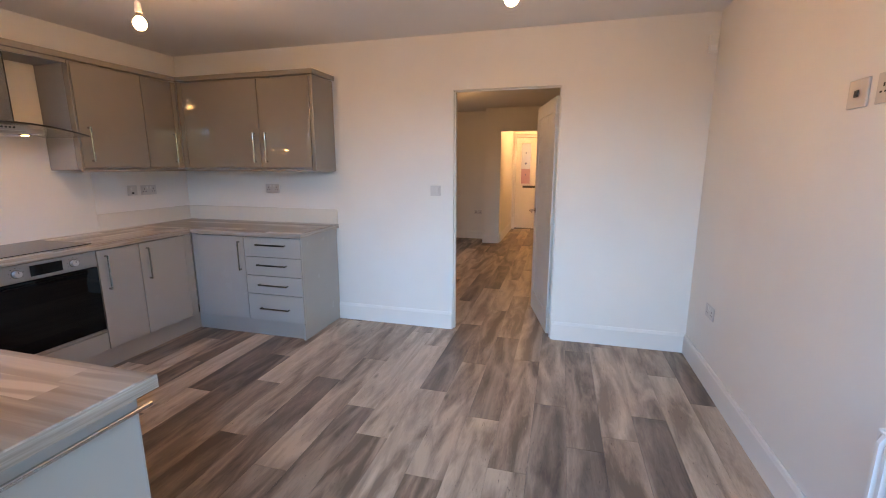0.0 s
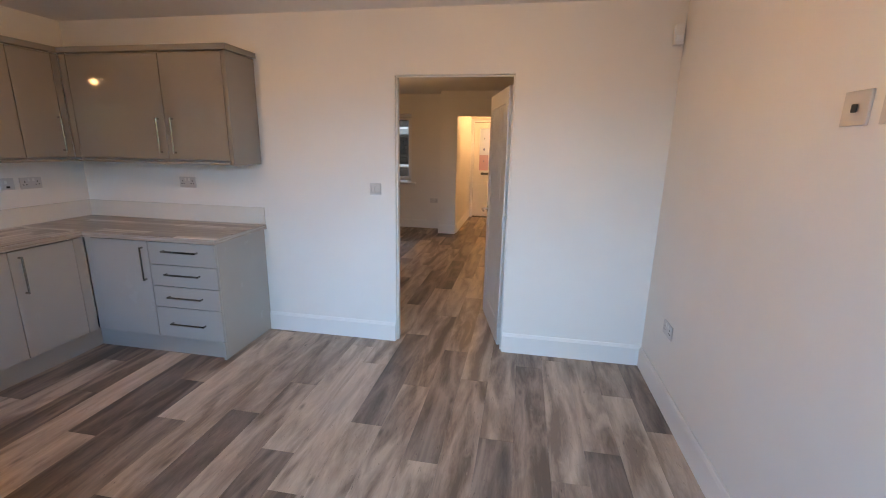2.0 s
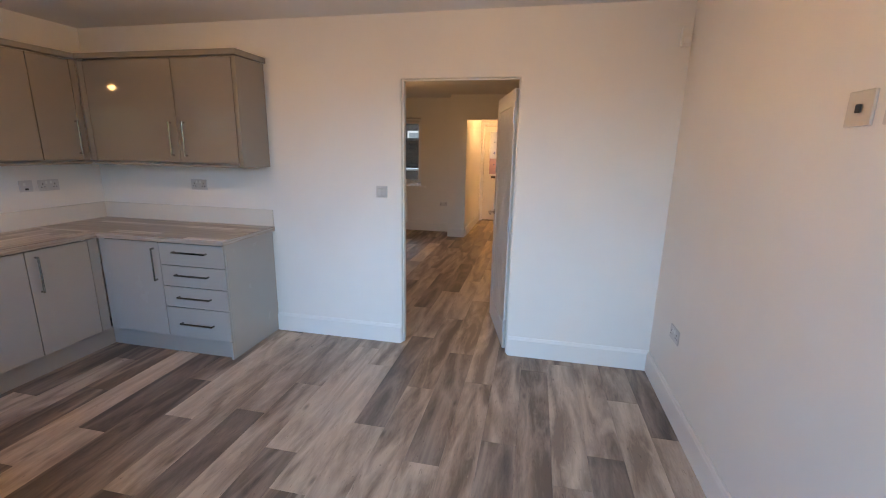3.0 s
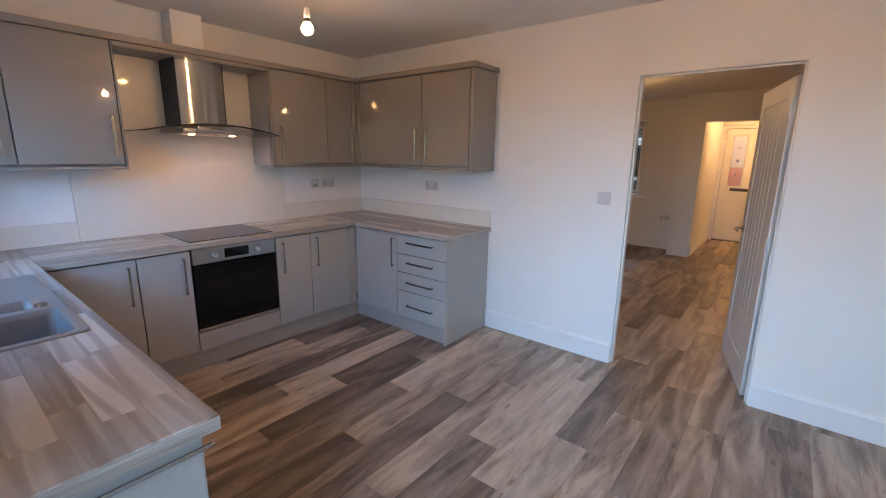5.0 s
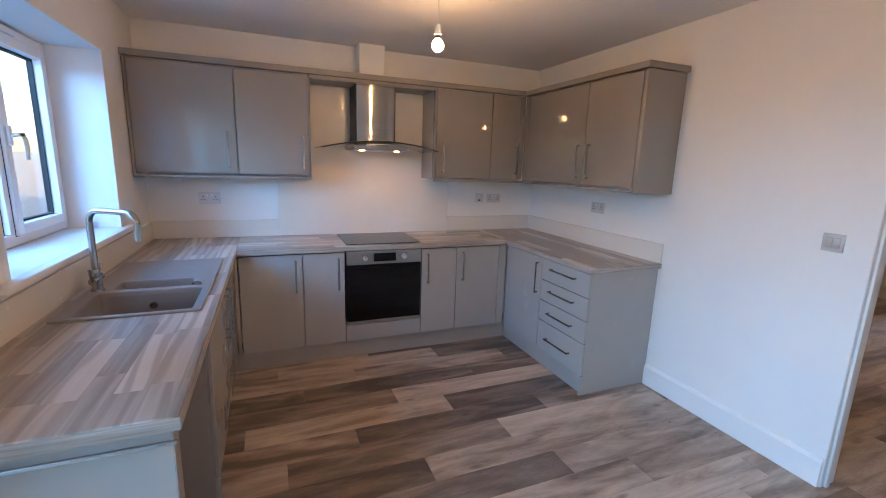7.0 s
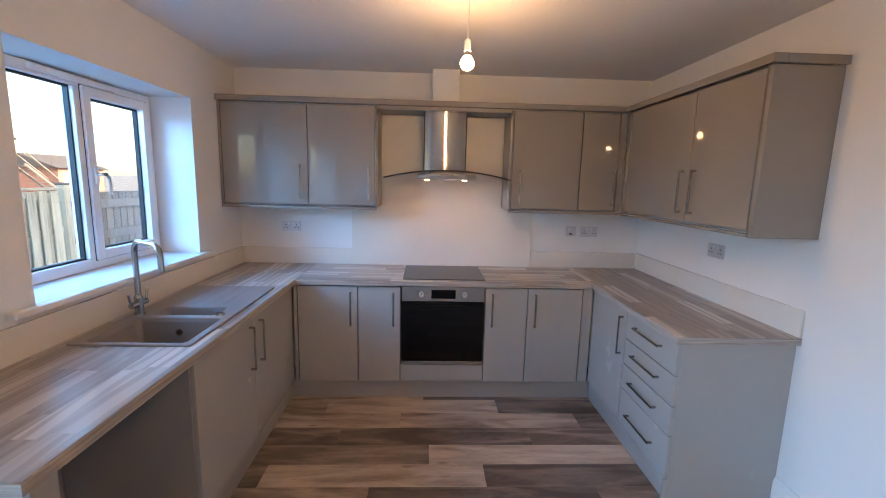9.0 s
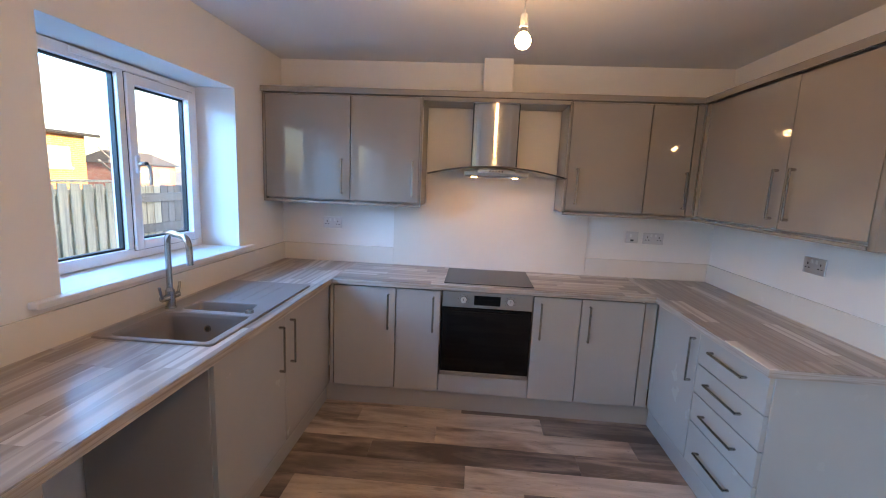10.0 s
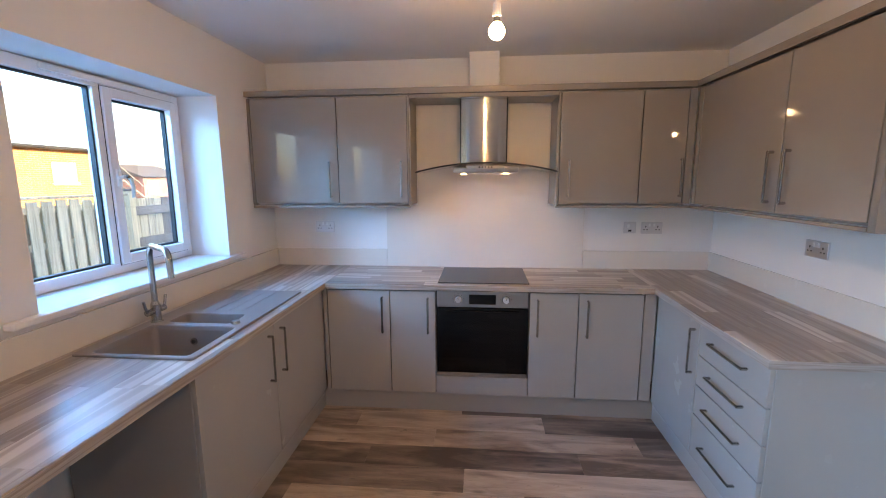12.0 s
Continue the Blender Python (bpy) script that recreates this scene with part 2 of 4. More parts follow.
def rubble(name):
    """Rough dark field stone, each stone of its own tone."""
    m = Mat(name, (0.05, 0.046, 0.042), 0.9)
    info = m.node("ObjectInfo")
    n = m.noise(m.coords(), 7, 6, 0.65)
    tone = m.ramp(info.outputs["Random"], [(0.0, (0.018, 0.017, 0.016)), (0.5, (0.036, 0.032, 0.027)), (1.0, (0.065, 0.055, 0.044))])
    m.color(m.mix(tone, m.ramp(n, [(0.3, (0.45, 0.45, 0.45)), (0.7, (1.3, 1.28, 1.22))]), 0.9, "MULTIPLY"))
    return m.bump(n, 0.6, 0.02).m


BROWNB = brick_wall("brown_brick", (0.10, 0.062, 0.047), (0.06, 0.042, 0.034), (0.11, 0.10, 0.09))
STONE = rubble("dark_stone")
# Pale base colour stands in for sky reflected in the distant panes.
FARPANE = Mat("far_pane_sky_tint", (0.30, 0.33, 0.36), 0.08).m
SLATE = paint("roof_slate", (0.09, 0.085, 0.085), 0.8, 8, 0.5)
COPING = paint("concrete_coping", (0.45, 0.43, 0.40), 0.85, 8, 0.5)
GROUND = paint("yard_ground", (0.20, 0.19, 0.17), 0.9, 5, 0.6)
# Pale, mostly opaque bases stand in for sky brightness behind the door glass.
LEADG = Mat("obscure_glass", (0.78, 0.86, 0.95), 0.25, Transmission_Weight=0.3).m
REDG = Mat("red_obscure_glass", (0.66, 0.44, 0.50), 0.25, Transmission_Weight=0.3).m
BLUEG = Mat("blue_obscure_glass", (0.10, 0.14, 0.32), 0.2, Transmission_Weight=0.3).m


# ---- mesh helpers ----
def add_box(bm, x0, x1, y0, y1, z0, z1, bev=0.0, seg=1):
    r = bmesh.ops.create_cube(bm, size=1.0)
    vs = r["verts"]
    for v in vs:
        v.co = Vector(((x0 + x1) / 2 + v.co.x * (x1 - x0), (y0 + y1) / 2 + v.co.y * (y1 - y0), (z0 + z1) / 2 + v.co.z * (z1 - z0)))
    if bev:
        es = {e for v in vs for e in v.link_edges}
        bmesh.ops.bevel(bm, geom=list(es), offset=bev, segments=seg, affect="EDGES", profile=0.6)
    return bm


def box(*a, **k):
    return add_box(bmesh.new(), *a, **k)


def add_cyl(bm, a, b, r, r2=None, seg=16):
    a, b = Vector(a), Vector(b)
    d = b - a
    m = Matrix.Translation((a + b) / 2) @ d.to_track_quat("Z", "Y").to_matrix().to_4x4()
    bmesh.ops.create_cone(bm, cap_ends=True, segments=seg, radius1=r, radius2=r if r2 is None else r2, depth=d.length, matrix=m)
    return bm


def cyl(*a, **k):
    return add_cyl(bmesh.new(), *a, **k)


def sweep(points, r, seg=16):
    """A round tube along a polyline."""
    bm = bmesh.new()
    pts = [Vector(p) for p in points]
    rings = []
    side = None
    for i, p in enumerate(pts):
        d = (pts[min(i + 1, len(pts) - 1)] - pts[max(i - 1, 0)]).normalized()
        side = d.orthogonal().normalized() if side is None else (side - d * side.dot(d)).normalized()
        up = d.cross(side)
        rings.append([bm.verts.new(p + r * (math.cos(2 * math.pi * k / seg) * side + math.sin(2 * math.pi * k / seg) * up)) for k in range(seg)])
    for a, b in zip(rings, rings[1:]):
        for k in range(seg):
            bm.faces.new((a[k], a[(k + 1) % seg], b[(k + 1) % seg], b[k]))
    bm.faces.new(rings[0][::-1]), bm.faces.new(rings[-1])
    return bm


def smooth(bm, angle=27):
    large = {f for f in bm.faces if f.calc_area() > 0.025}
    for f in bm.faces:
        f.smooth = f not in large
    for e in bm.edges:
        if len(e.link_faces) != 2 or e.calc_face_angle(0) > radians(angle) or any(f in large for f in e.link_faces):
            e.smooth = False
    return bm


def mesh_object(name, bm, material):
    me = bpy.data.meshes.new(name)
    bmesh.ops.recalc_face_normals(bm, faces=bm.faces)
    smooth(bm)
    bm.to_mesh(me)
    bm.free()
    me.materials.append(material)
    return new(name, me)


def part(name, bm, material, parent, label=""):
    ob = mesh_object(name, bm, material)
    ob.parent = parent
    ob.matrix_parent_inverse = parent.matrix_world.inverted()
    return tagged(ob, label)


def thing(name, label, category, group="", at=(0, 0, 0)):
    ob = new(name)
    ob.empty_display_size = 0.1
    ob.location = at
    bpy.context.view_layer.update()
    return tagged(ob, label, category, group)


def structure(name, bm, material, label, category="wall"):
    return tagged(mesh_object(name, bm, material), label, category, kind="structure")


# ---- plan ----
WX, EX, SY, NY, H = -3.65, 0.985, 0.40, 3.75, 2.46
OUT = 0.06          # outer face of the back wall
LY, HALL = 3.86, 8.18   # living room side of the partition; hall partition
FAR = 8.62          # front wall of the living room
FRONT = 10.15       # front door
DX0, DX1, DH = -0.908, -0.008, 2.06   # doorway
WIN = (-2.99, -1.755, 1.095, 2.105)   # kitchen window opening
BD = (-0.78, 0.78, 2.1)               # back door opening


def wall_along_x(name, x0, x1, y0, y1, z1, holes, label, material=None):
    """A wall with rectangular openings (xa, xb, za, zb)."""
    bm = bmesh.new()
    x = x0
    for a, b, c, d in sorted(holes):
        add_box(bm, x, a, y0, y1, 0, z1)
        if c > 0:
            add_box(bm, a, b, y0, y1, 0, c)
        add_box(bm, a, b, y0, y1, d, z1)
        x = b
    add_box(bm, x, x1, y0, y1, 0, z1)
    bmesh.ops.remove_doubles(bm, verts=bm.verts, dist=1e-5)
    inner = [f for f in bm.faces if sum(1 for g in bm.faces if g is not f and (g.calc_center_median() - f.calc_center_median()).length < 1e-4)]
    bmesh.ops.delete(bm, geom=list(set(inner)), context="FACES")
    return structure(name, bm, material or WALL, label)


wall_along_x("wall_south", WX - 0.15, EX + 0.15, OUT, SY, H, [WIN, (BD[0], BD[1], 0, BD[2])], "white painted back wall with window and doorway")
wall_along_x("wall_north", WX, EX, NY, LY, H, [(DX0 + 0.0242, DX1 - 0.0242, 0, DH - 0.0242)], "white painted partition wall with doorway")
structure("wall_west", box(WX - 0.15, WX, SY, FAR, 0, H), WALL, "white painted side wall behind the units")
structure("wall_east", box(EX, EX + 0.15, SY, FRONT, 0, H), WALL, "plain white painted side wall")
LWIN = (-3.25, -2.03, 0.86, 2.11)
wall_along_x("wall_front", WX - 0.15, -1.39, FAR, FAR + 0.3, H, [LWIN], "white painted front wall of the living room")
structure("wall_return", box(-1.39, -1.29, HALL, FRONT + 0.2, 0, H), WALL, "white painted wall end between living room and hall")
wall_along_x("wall_hall", -1.29, EX, HALL, HALL + 0.1, H, [(-1.10, -0.20, 0, 2.05)], "white painted wall with opening to the hall")
structure("wall_hall_inner", box(-1.29, -1.10, HALL + 0.1, FRONT, 0, H), WALL, "white painted hall side wall")
wall_along_x("wall_porch", -1.29, EX + 0.15, FRONT, FRONT + 0.2, H, [(-1.09, -0.20, 0, 2.12)], "white painted front wall of the hall")
structure("ceiling", box(WX - 0.15, EX + 0.15, OUT, FRONT + 0.2, H, H + 0.2), CEIL, "smooth white painted ceiling", "ceiling")
# Unseen storey and roof, added to keep the low sun off the yard.
structure("shading_storey", box(WX - 0.15, EX + 0.15, OUT, FAR + 0.3, H + 0.2, 5.4), REDB, "unseen brick storey added to shade the yard")
rf = bmesh.new()
rv = [rf.verts.new(p) for p in ((WX - 0.4, OUT - 0.3, 5.4), (EX + 0.4, OUT - 0.3, 5.4), (EX + 0.4, FAR + 0.6, 5.4), (WX - 0.4, FAR + 0.6, 5.4), (WX - 0.4, 4.5, 7.3), (EX + 0.4, 4.5, 7.3))]
for ids in ((0, 1, 5, 4), (2, 3, 4, 5), (0, 4, 3), (1, 2, 5), (0, 3, 2, 1)):
    rf.faces.new([rv[i] for i in ids])
structure("roof", rf, SLATE, "unseen pitched slate roof added to shade the yard", "roof")

# ---- skirting, door linings, window ----


def skirting(name, a, b, inward, h=0.155, th=0.016):
    """A chamfered skirting board from a to b on the floor, standing off the wall to the inward side."""
    a, b, n = Vector((*a, 0)), Vector((*b, 0)), Vector((*inward, 0))
    bm = bmesh.new()
    prof = [(0, 0), (th, 0), (th, h - 0.022), (th - 0.004, h - 0.016), (th * 0.55, h - 0.004), (th * 0.4, h), (0, h)]
    ring = [[bm.verts.new(p + n * u + Vector((0, 0, v))) for u, v in prof] for p in (a, b)]
    for k in range(len(prof)):
        bm.faces.new((ring[0][k], ring[0][(k + 1) % len(prof)], ring[1][(k + 1) % len(prof)], ring[1][k]))
    bm.faces.new(ring[0]), bm.faces.new(ring[1][::-1])
    return structure(name, bm, SKIRT, "white painted skirting board", "skirting")


AW = 0.048  # architrave width
skirting("baseboard_north", (-1.992, NY), (DX0 + 0.02, NY), (0, -1))
skirting("baseboard_north_east", (DX1 - 0.02, NY), (EX, NY), (0, -1))
skirting("baseboard_east", (EX, SY), (EX, NY - 0.016), (-1, 0))
skirting("baseboard_south_east", (BD[1], SY), (EX - 0.016, SY), (0, 1))
skirting("baseboard_front", (WX, FAR), (-1.39, FAR), (0, -1))
skirting("baseboard_return", (-1.39, HALL), (-1.39, FAR - 0.016), (-1, 0))
skirting("baseboard_hall_nib", (-1.406, HALL), (-1.10, HALL), (0, -1))
skirting("baseboard_hall_side", (-1.10, HALL + 0.1), (-1.10, FRONT), (1, 0))
skirting("baseboard_living_east", (EX, LY), (EX, HALL), (-1, 0))
skirting("baseboard_living_west", (WX, LY), (WX, FAR - 0.016), (1, 0))
skirting("baseboard_living_south", (WX + 0.016, LY), (DX0 - AW, LY), (0, 1))


def lining(name, x0, x1, y0, y1, h):
    """Door lining with stops and architraves both sides."""
    bm = bmesh.new()
    t = 0.028
    e = 0.0245
    add_box(bm, x0 + e, x0 + t, y0 + 0.001, y1 + 0.0032, 0, h - e, 0.001)
    add_box(bm, x1 - t, x1 - e, y0 + 0.001, y1 + 0.0032, 0, h - e, 0.001)
    add_box(bm, x0 + t, x1 - t, y0 + 0.001, y1 + 0.0032, h - t, h - e, 0.001)
    for y in (y1 - 0.055,):
        add_box(bm, x0 + t, x0 + t + 0.012, y - 0.03, y, 0, h - t, 0.001)
        add_box(bm, x1 - t - 0.012, x1 - t, y - 0.03, y, 0, h - t, 0.001)
        add_box(bm, x0 + t + 0.012, x1 - t - 0.012, y - 0.03, y, h - t - 0.012, h - t, 0.001)
    for ya, yb in ((y1 + 0.0004, y1 + 0.0035),):
        add_box(bm, x0 - AW, x0 - 0.0005, ya, yb, 0, h + AW, 0.0008)
        add_box(bm, x1 + 0.0005, x1 + AW, ya, yb, 0, h + AW, 0.0008)
        add_box(bm, x0 - 0.0003, x1 + 0.0003, ya, yb, h + 0.0005, h + AW, 0.0008)
    return structure(name, bm, WALL, "white painted door lining and architrave", "door frame")


lining("trim_doorway", DX0, DX1, NY, LY, DH)


def cottage_door():
    """Boarded internal door, standing open into the living room."""
    d = tagged(new("door_1"), "white boarded internal door standing open", "door", kind="structure")
    W, T, HT = 0.765, 0.036, 1.965
    st, tr, brl = 0.105, 0.115, 0.19
    core = bmesh.new()
    add_box(core, 0, W, 0.009, T - 0.009, 0.008, HT)
    part("core", core, DOORP, d)
    for nm, x0, x1, z0, z1 in (("stile", 0, st, 0.006, HT), ("stile", W - st, W, 0.006, HT), ("top_rail", st, W - st, HT - tr, HT), ("bottom_rail", st, W - st, 0.006, brl)):
        part(nm, box(x0, x1, 0, T, z0, z1, bev=0.003), DOORP, d)
    n = 6
    bw = (W - 2 * st) / n
    for i in range(n):
        part("board", box(st + i * bw + 0.003, st + (i + 1) * bw - 0.003, 0.004, T - 0.004, brl + 0.002, HT - tr - 0.002, bev=0.003), DOORP, d)
    for side, y in ((-1, 0.0), (1, T)):
        hd = part("door_handle", cyl((W - 0.055, y, 1.0), (W - 0.055, y + side * 0.008, 1.0), 0.026, seg=24), CHROME, d, "satin chrome lever handle")
        part("lever", sweep([(W - 0.055, y + side * 0.006, 1.0), (W - 0.055, y + side * 0.045, 1.0), (W - 0.062, y + side * 0.054, 1.0), (W - 0.075, y + side * 0.056, 1.0), (W - 0.175, y + side * 0.056, 0.997)], 0.0085), CHROME, hd)
    for z in (0.2, 1.0, 1.78):
        h = part("hinge", box(-0.004, 0.0, 0.004, T - 0.002, z - 0.05, z + 0.05), HINGE, d, "steel butt hinge")
        part("knuckle", cyl((-0.006, T + 0.003, z - 0.05), (-0.006, T + 0.003, z + 0.05), 0.006), HINGE, h)
    d.matrix_world = pose(DX1 - 0.03, LY - 0.035, 0, 0, 0, 103.5) @ pose(0.008, -0.0, 0.006)
    return d


cottage_door()


def upvc_window(name, x0, x1, z0, z1, y, depth, split, sash_right, label, face=1):
    """White uPVC window: outer frame, mullion, one fixed pane and one opening sash. y: the room-side face; face: 1 when the room lies to +y."""
    w = tagged(new(name), label, "window", kind="structure")
    ya, yb = (y - depth, y) if face > 0 else (y, y + depth)
    f, hm = 0.055, 0.025
    for nm, b in (("window_frame", (x0, x0 + f, z0, z1)), ("window_frame", (x1 - f, x1, z0, z1)), ("window_frame", (x0 + f, x1 - f, z1 - f, z1)), ("window_frame", (x0 + f, x1 - f, z0, z0 + f)), ("mullion", (split - hm, split + hm, z0 + f, z1 - f))):
        part(nm, box(b[0], b[1], ya, yb, b[2], b[3], bev=0.005, seg=2), UPVC, w)
    lights = [(x0 + f, split - hm), (split + hm, x1 - f)]
    mid = (ya + yb) / 2
    for i, (a, b) in enumerate(lights):
        za, zb = z0 + f, z1 - f
        if (i == 1) == sash_right:
            s = part("sash", bmesh.new(), UPVC, w)
            bm = bmesh.new()
            o, q = 0.010, 0.042
            yi = (yb - 0.002, yb + 0.016) if face > 0 else (ya - 0.016, ya + 0.002)
            for c in ((a - o, a + q, za - o, zb + o), (b - q, b + o, za - o, zb + o), (a + q, b - q, zb - q, zb + o), (a + q, b - q, za - o, za + q)):
                add_box(bm, c[0], c[1], min(yi[0], mid), max(yi[1], mid), c[2], c[3], 0.005, 2)
            bm.to_mesh(s.data)
            bm.free()
            a, b, za, zb = a + q, b - q, za + q, zb - q
            # Dark ring drawn in for the shadow gap between sash and frame.
            ring = bmesh.new()
            yr = sorted((yb + 0.0004, yb + 0.0025)) if face > 0 else sorted((ya - 0.0025, ya - 0.0004))
            oa, ob, oc, od = a - q - o, b + q + o, za - q - o, zb + q + o
            for c in ((oa - 0.0035, oa - 0.0002, oc - 0.0035, od + 0.0035), (ob + 0.0002, ob + 0.0035, oc - 0.0035, od + 0.0035), (oa, ob, od + 0.0002, od + 0.0035), (oa, ob, oc - 0.0035, oc - 0.0002)):
                add_box(ring, c[0], c[1], yr[0], yr[1], c[2], c[3])
            part("shadow_gap_ring", ring, GASKET, s, "dark ring for the shadow gap round the sash")
            hx = (a - q * 0.5 if sash_right else b + q * 0.5)
            side = 1 if sash_right else -1
            yh = yi[1] if face > 0 else yi[0]
            zc = (z0 + z1) / 2
            hd = part("handle", box(hx - 0.012, hx + 0.012, min(yh, yh + face * 0.014), max(yh, yh + face * 0.014), zc - 0.045, zc + 0.045, bev=0.005, seg=2), UPVC, s, "white and chrome espagnolette handle")
            part("lever", sweep([(hx, yh + face * 0.012, zc), (hx, yh + face * 0.036, zc + 0.006), (hx + side * 0.012, yh + face * 0.046, zc + 0.006), (hx + side * 0.03, yh + face * 0.048, zc - 0.012), (hx + side * 0.037, yh + face * 0.048, zc - 0.05), (hx + side * 0.038, yh + face * 0.044, zc - 0.105)], 0.009), HINGE, hd)
            part("button", cyl((hx + side * 0.004, yh + face * 0.046, zc + 0.006), (hx + side * 0.004, yh + face * 0.058, zc + 0.006), 0.008, seg=14), DARK, hd, "black lock button")
        g = bmesh.new()
        e = 0.009
        for c in ((a, a + e, za, zb), (b - e, b, za, zb), (a + e, b - e, za, za + e), (a + e, b - e, zb - e, zb)):
            add_box(g, c[0], c[1], mid - 0.014, mid + 0.014, c[2], c[3])
        part("gasket", g, GASKET, w)
        p = part("pane", box(a + 0.002, b - 0.002, mid - 0.003, mid + 0.003, za + 0.002, zb - 0.002), PANE, w)
        p.visible_shadow = False
    return w


upvc_window("window_1", WIN[0] + 0.005, WIN[1] - 0.005, WIN[2] + 0.005, WIN[3] - 0.004, 0.145, 0.07, -2.405, False, "white uPVC kitchen window with one opening sash")
part("trickle_vent", box(-2.66, -2.12, 0.147, 0.163, 2.062, 2.092, bev=0.004), UPVC, bpy.data.objects["window_1"])
sl = bmesh.new()
add_box(sl, WIN[0] - 0.13, WIN[1] + 0.13, SY + 0.001, SY + 0.045, WIN[2] - 0.024, WIN[2] + 0.002, 0.008, 3)
add_box(sl, WIN[0] + 0.002, WIN[1] - 0.002, 0.147, SY + 0.004, WIN[2] + 0.0005, WIN[2] + 0.002)
structure("window_sill", sl, TRIM, "white painted window board with rounded nosing", "sill")

# ---- kitchen units ----
BX, BY, BS = WX + 0.59, NY - 0.59, SY + 0.59   # front faces of the base doors on the three runs
UX, UY = WX + 0.325, NY - 0.325                # front faces of the wall unit doors
DT = 0.02                                      # door thickness
Z0, Z1 = 0.14, 0.862                           # base doors
U0, U1 = 1.418, 2.148                          # wall doors


def bar_handle(parent, a, b, out, label="brushed nickel bar handle"):
    """A flat D bar handle from a to b on a front, standing off along out."""
    a, b, o = Vector(a), Vector(b), Vector(out)
    d = (b - a).normalized()
    s = d.cross(o).normalized()
    bm = bmesh.new()
    w, t, off = 0.0068, 0.0055, 0.03

    def bar(p, q, u, hu, v, hv):
        m = Matrix((((q - p).normalized()), u, v)).transposed().to_4x4()
        m.translation = (p + q) / 2
        L = (q - p).length
        r = bmesh.ops.create_cube(bm, size=1.0, matrix=m @ Matrix.Diagonal((L, 2 * hu, 2 * hv, 1)))
        bmesh.ops.bevel(bm, geom=list({e for x in r["verts"] for e in x.link_edges}), offset=0.0042, segments=4, affect="EDGES")

    bar(a + o * off, b + o * off, s, w, o, t)
    for p in (a + d * 0.008, b - d * 0.008):
        bar(p + o * 0.0005, p + o * (off + 0.002), s, w, d, 0.007)
    return part("handle", bm, HANDLE, parent, label)


def front(parent, axis, plane, out, u0, u1, z0, z1, handle=None, name="door", hl=0.25):
    """A slab front in the plane axis=plane. handle: ('v', u, ztop) or ('h', u, z)."""
    g = 0.0028
    th = sorted((plane, plane - out * DT))
    if axis == "x":
        bm = box(th[0], th[1], u0 + g, u1 - g, z0 + g, z1 - g, bev=0.003, seg=2)
    else:
        bm = box(u0 + g, u1 - g, th[0], th[1], z0 + g, z1 - g, bev=0.003, seg=2)
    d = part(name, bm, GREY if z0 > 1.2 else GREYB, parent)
    if handle:
        kind, u, z = handle
        pa, pb = ((u, z), (u, z - hl)) if kind == "v" else ((u - hl / 2, z), (u + hl / 2, z))
        pt = (lambda q: (plane, q[0], q[1])) if axis == "x" else (lambda q: (q[0], plane, q[1]))
        bar_handle(d, pt(pa), pt(pb), (out, 0, 0) if axis == "x" else (0, out, 0))
    return d


def unit(name, label, category, body, doors, axis, plane, out, group):
    """A cabinet: carcass box and its fronts."""
    x0, x1, y0, y1, z0, z1 = body
    c = thing(name, label, category, group, ((x0 + x1) / 2, (y0 + y1) / 2, z0))
    part("body", box(*body), GREYM, c)
    for d in doors:
        front(c, axis, plane, out, *d[:4], handle=d[4] if len(d) > 4 else None, **(d[5] if len(d) > 5 else {}))
    return c


BG = "fitted base units"
CB = BX - DT - 0.03  # carcass front on the west run
HT = 0.822
unit("base_cabinet", "grey gloss base cabinet with a wide door", "cabinet", (WX, CB, 1.02, 1.448, 0.14, 0.868), [(1.02, 1.449, Z0, Z1, ("v", 1.40, HT))], "x", BX, 1, BG)
unit("base_cabinet", "narrow grey gloss base cabinet beside the oven", "cabinet", (WX, CB, 1.45, 1.754, 0.14, 0.868), [(1.449, 1.755, Z0, Z1, ("v", 1.705, HT))], "x", BX, 1, BG)
unit("base_cabinet", "narrow grey gloss base cabinet beside the oven", "cabinet", (WX, CB, 2.368, 2.677, 0.14, 0.868), [(2.367, 2.678, Z0, Z1, ("v", 2.418, HT))], "x", BX, 1, BG)
unit("base_cabinet", "grey gloss base cabinet in the corner", "cabinet", (WX, CB, 2.679, 3.08, 0.14, 0.868), [(2.678, 3.082, Z0, Z1, ("v", 2.732, HT))], "x", BX, 1, BG)
unit("oven_housing", "grey gloss filler panel below the built-in oven", "cabinet", (WX, CB - 0.02, 1.757, 2.365, 0.14, 0.272), [(1.755, 2.367, Z0, 0.275)], "x", BX, 1, BG)

for cy, run in ((BS, 1), (BY, -1)):
    cp = thing("corner_post", "grey corner posts recessed between the base units", "filler", "", (BX, cy, 0.14))
    ya, yb = sorted((cy + run * 0.0, cy + run * (0.026 if run > 0 else 0.073)))
    part("post", box(BX - 0.026, BX - 0.006, ya, yb, Z0, Z1, bev=0.002), GREYB, cp)
    ya, yb = sorted((cy - run * 0.006, cy - run * 0.026))
    part("post", box(BX - 0.005, BX + (0.04 if run > 0 else 0.05), ya, yb, Z0, Z1, bev=0.002), GREYB, cp)

# north run: one door and a stack of four drawers
unit("base_cabinet", "grey gloss corner base cabinet with one door", "cabinet", (BX + 0.02, -2.53, BY + DT + 0.03, NY, 0.14, 0.868), [(BX + 0.052, -2.53, Z0, Z1, ("v", -2.568, HT))], "y", BY, -1, BG)
zs = (Z1, 0.695, 0.535, 0.375, Z0)
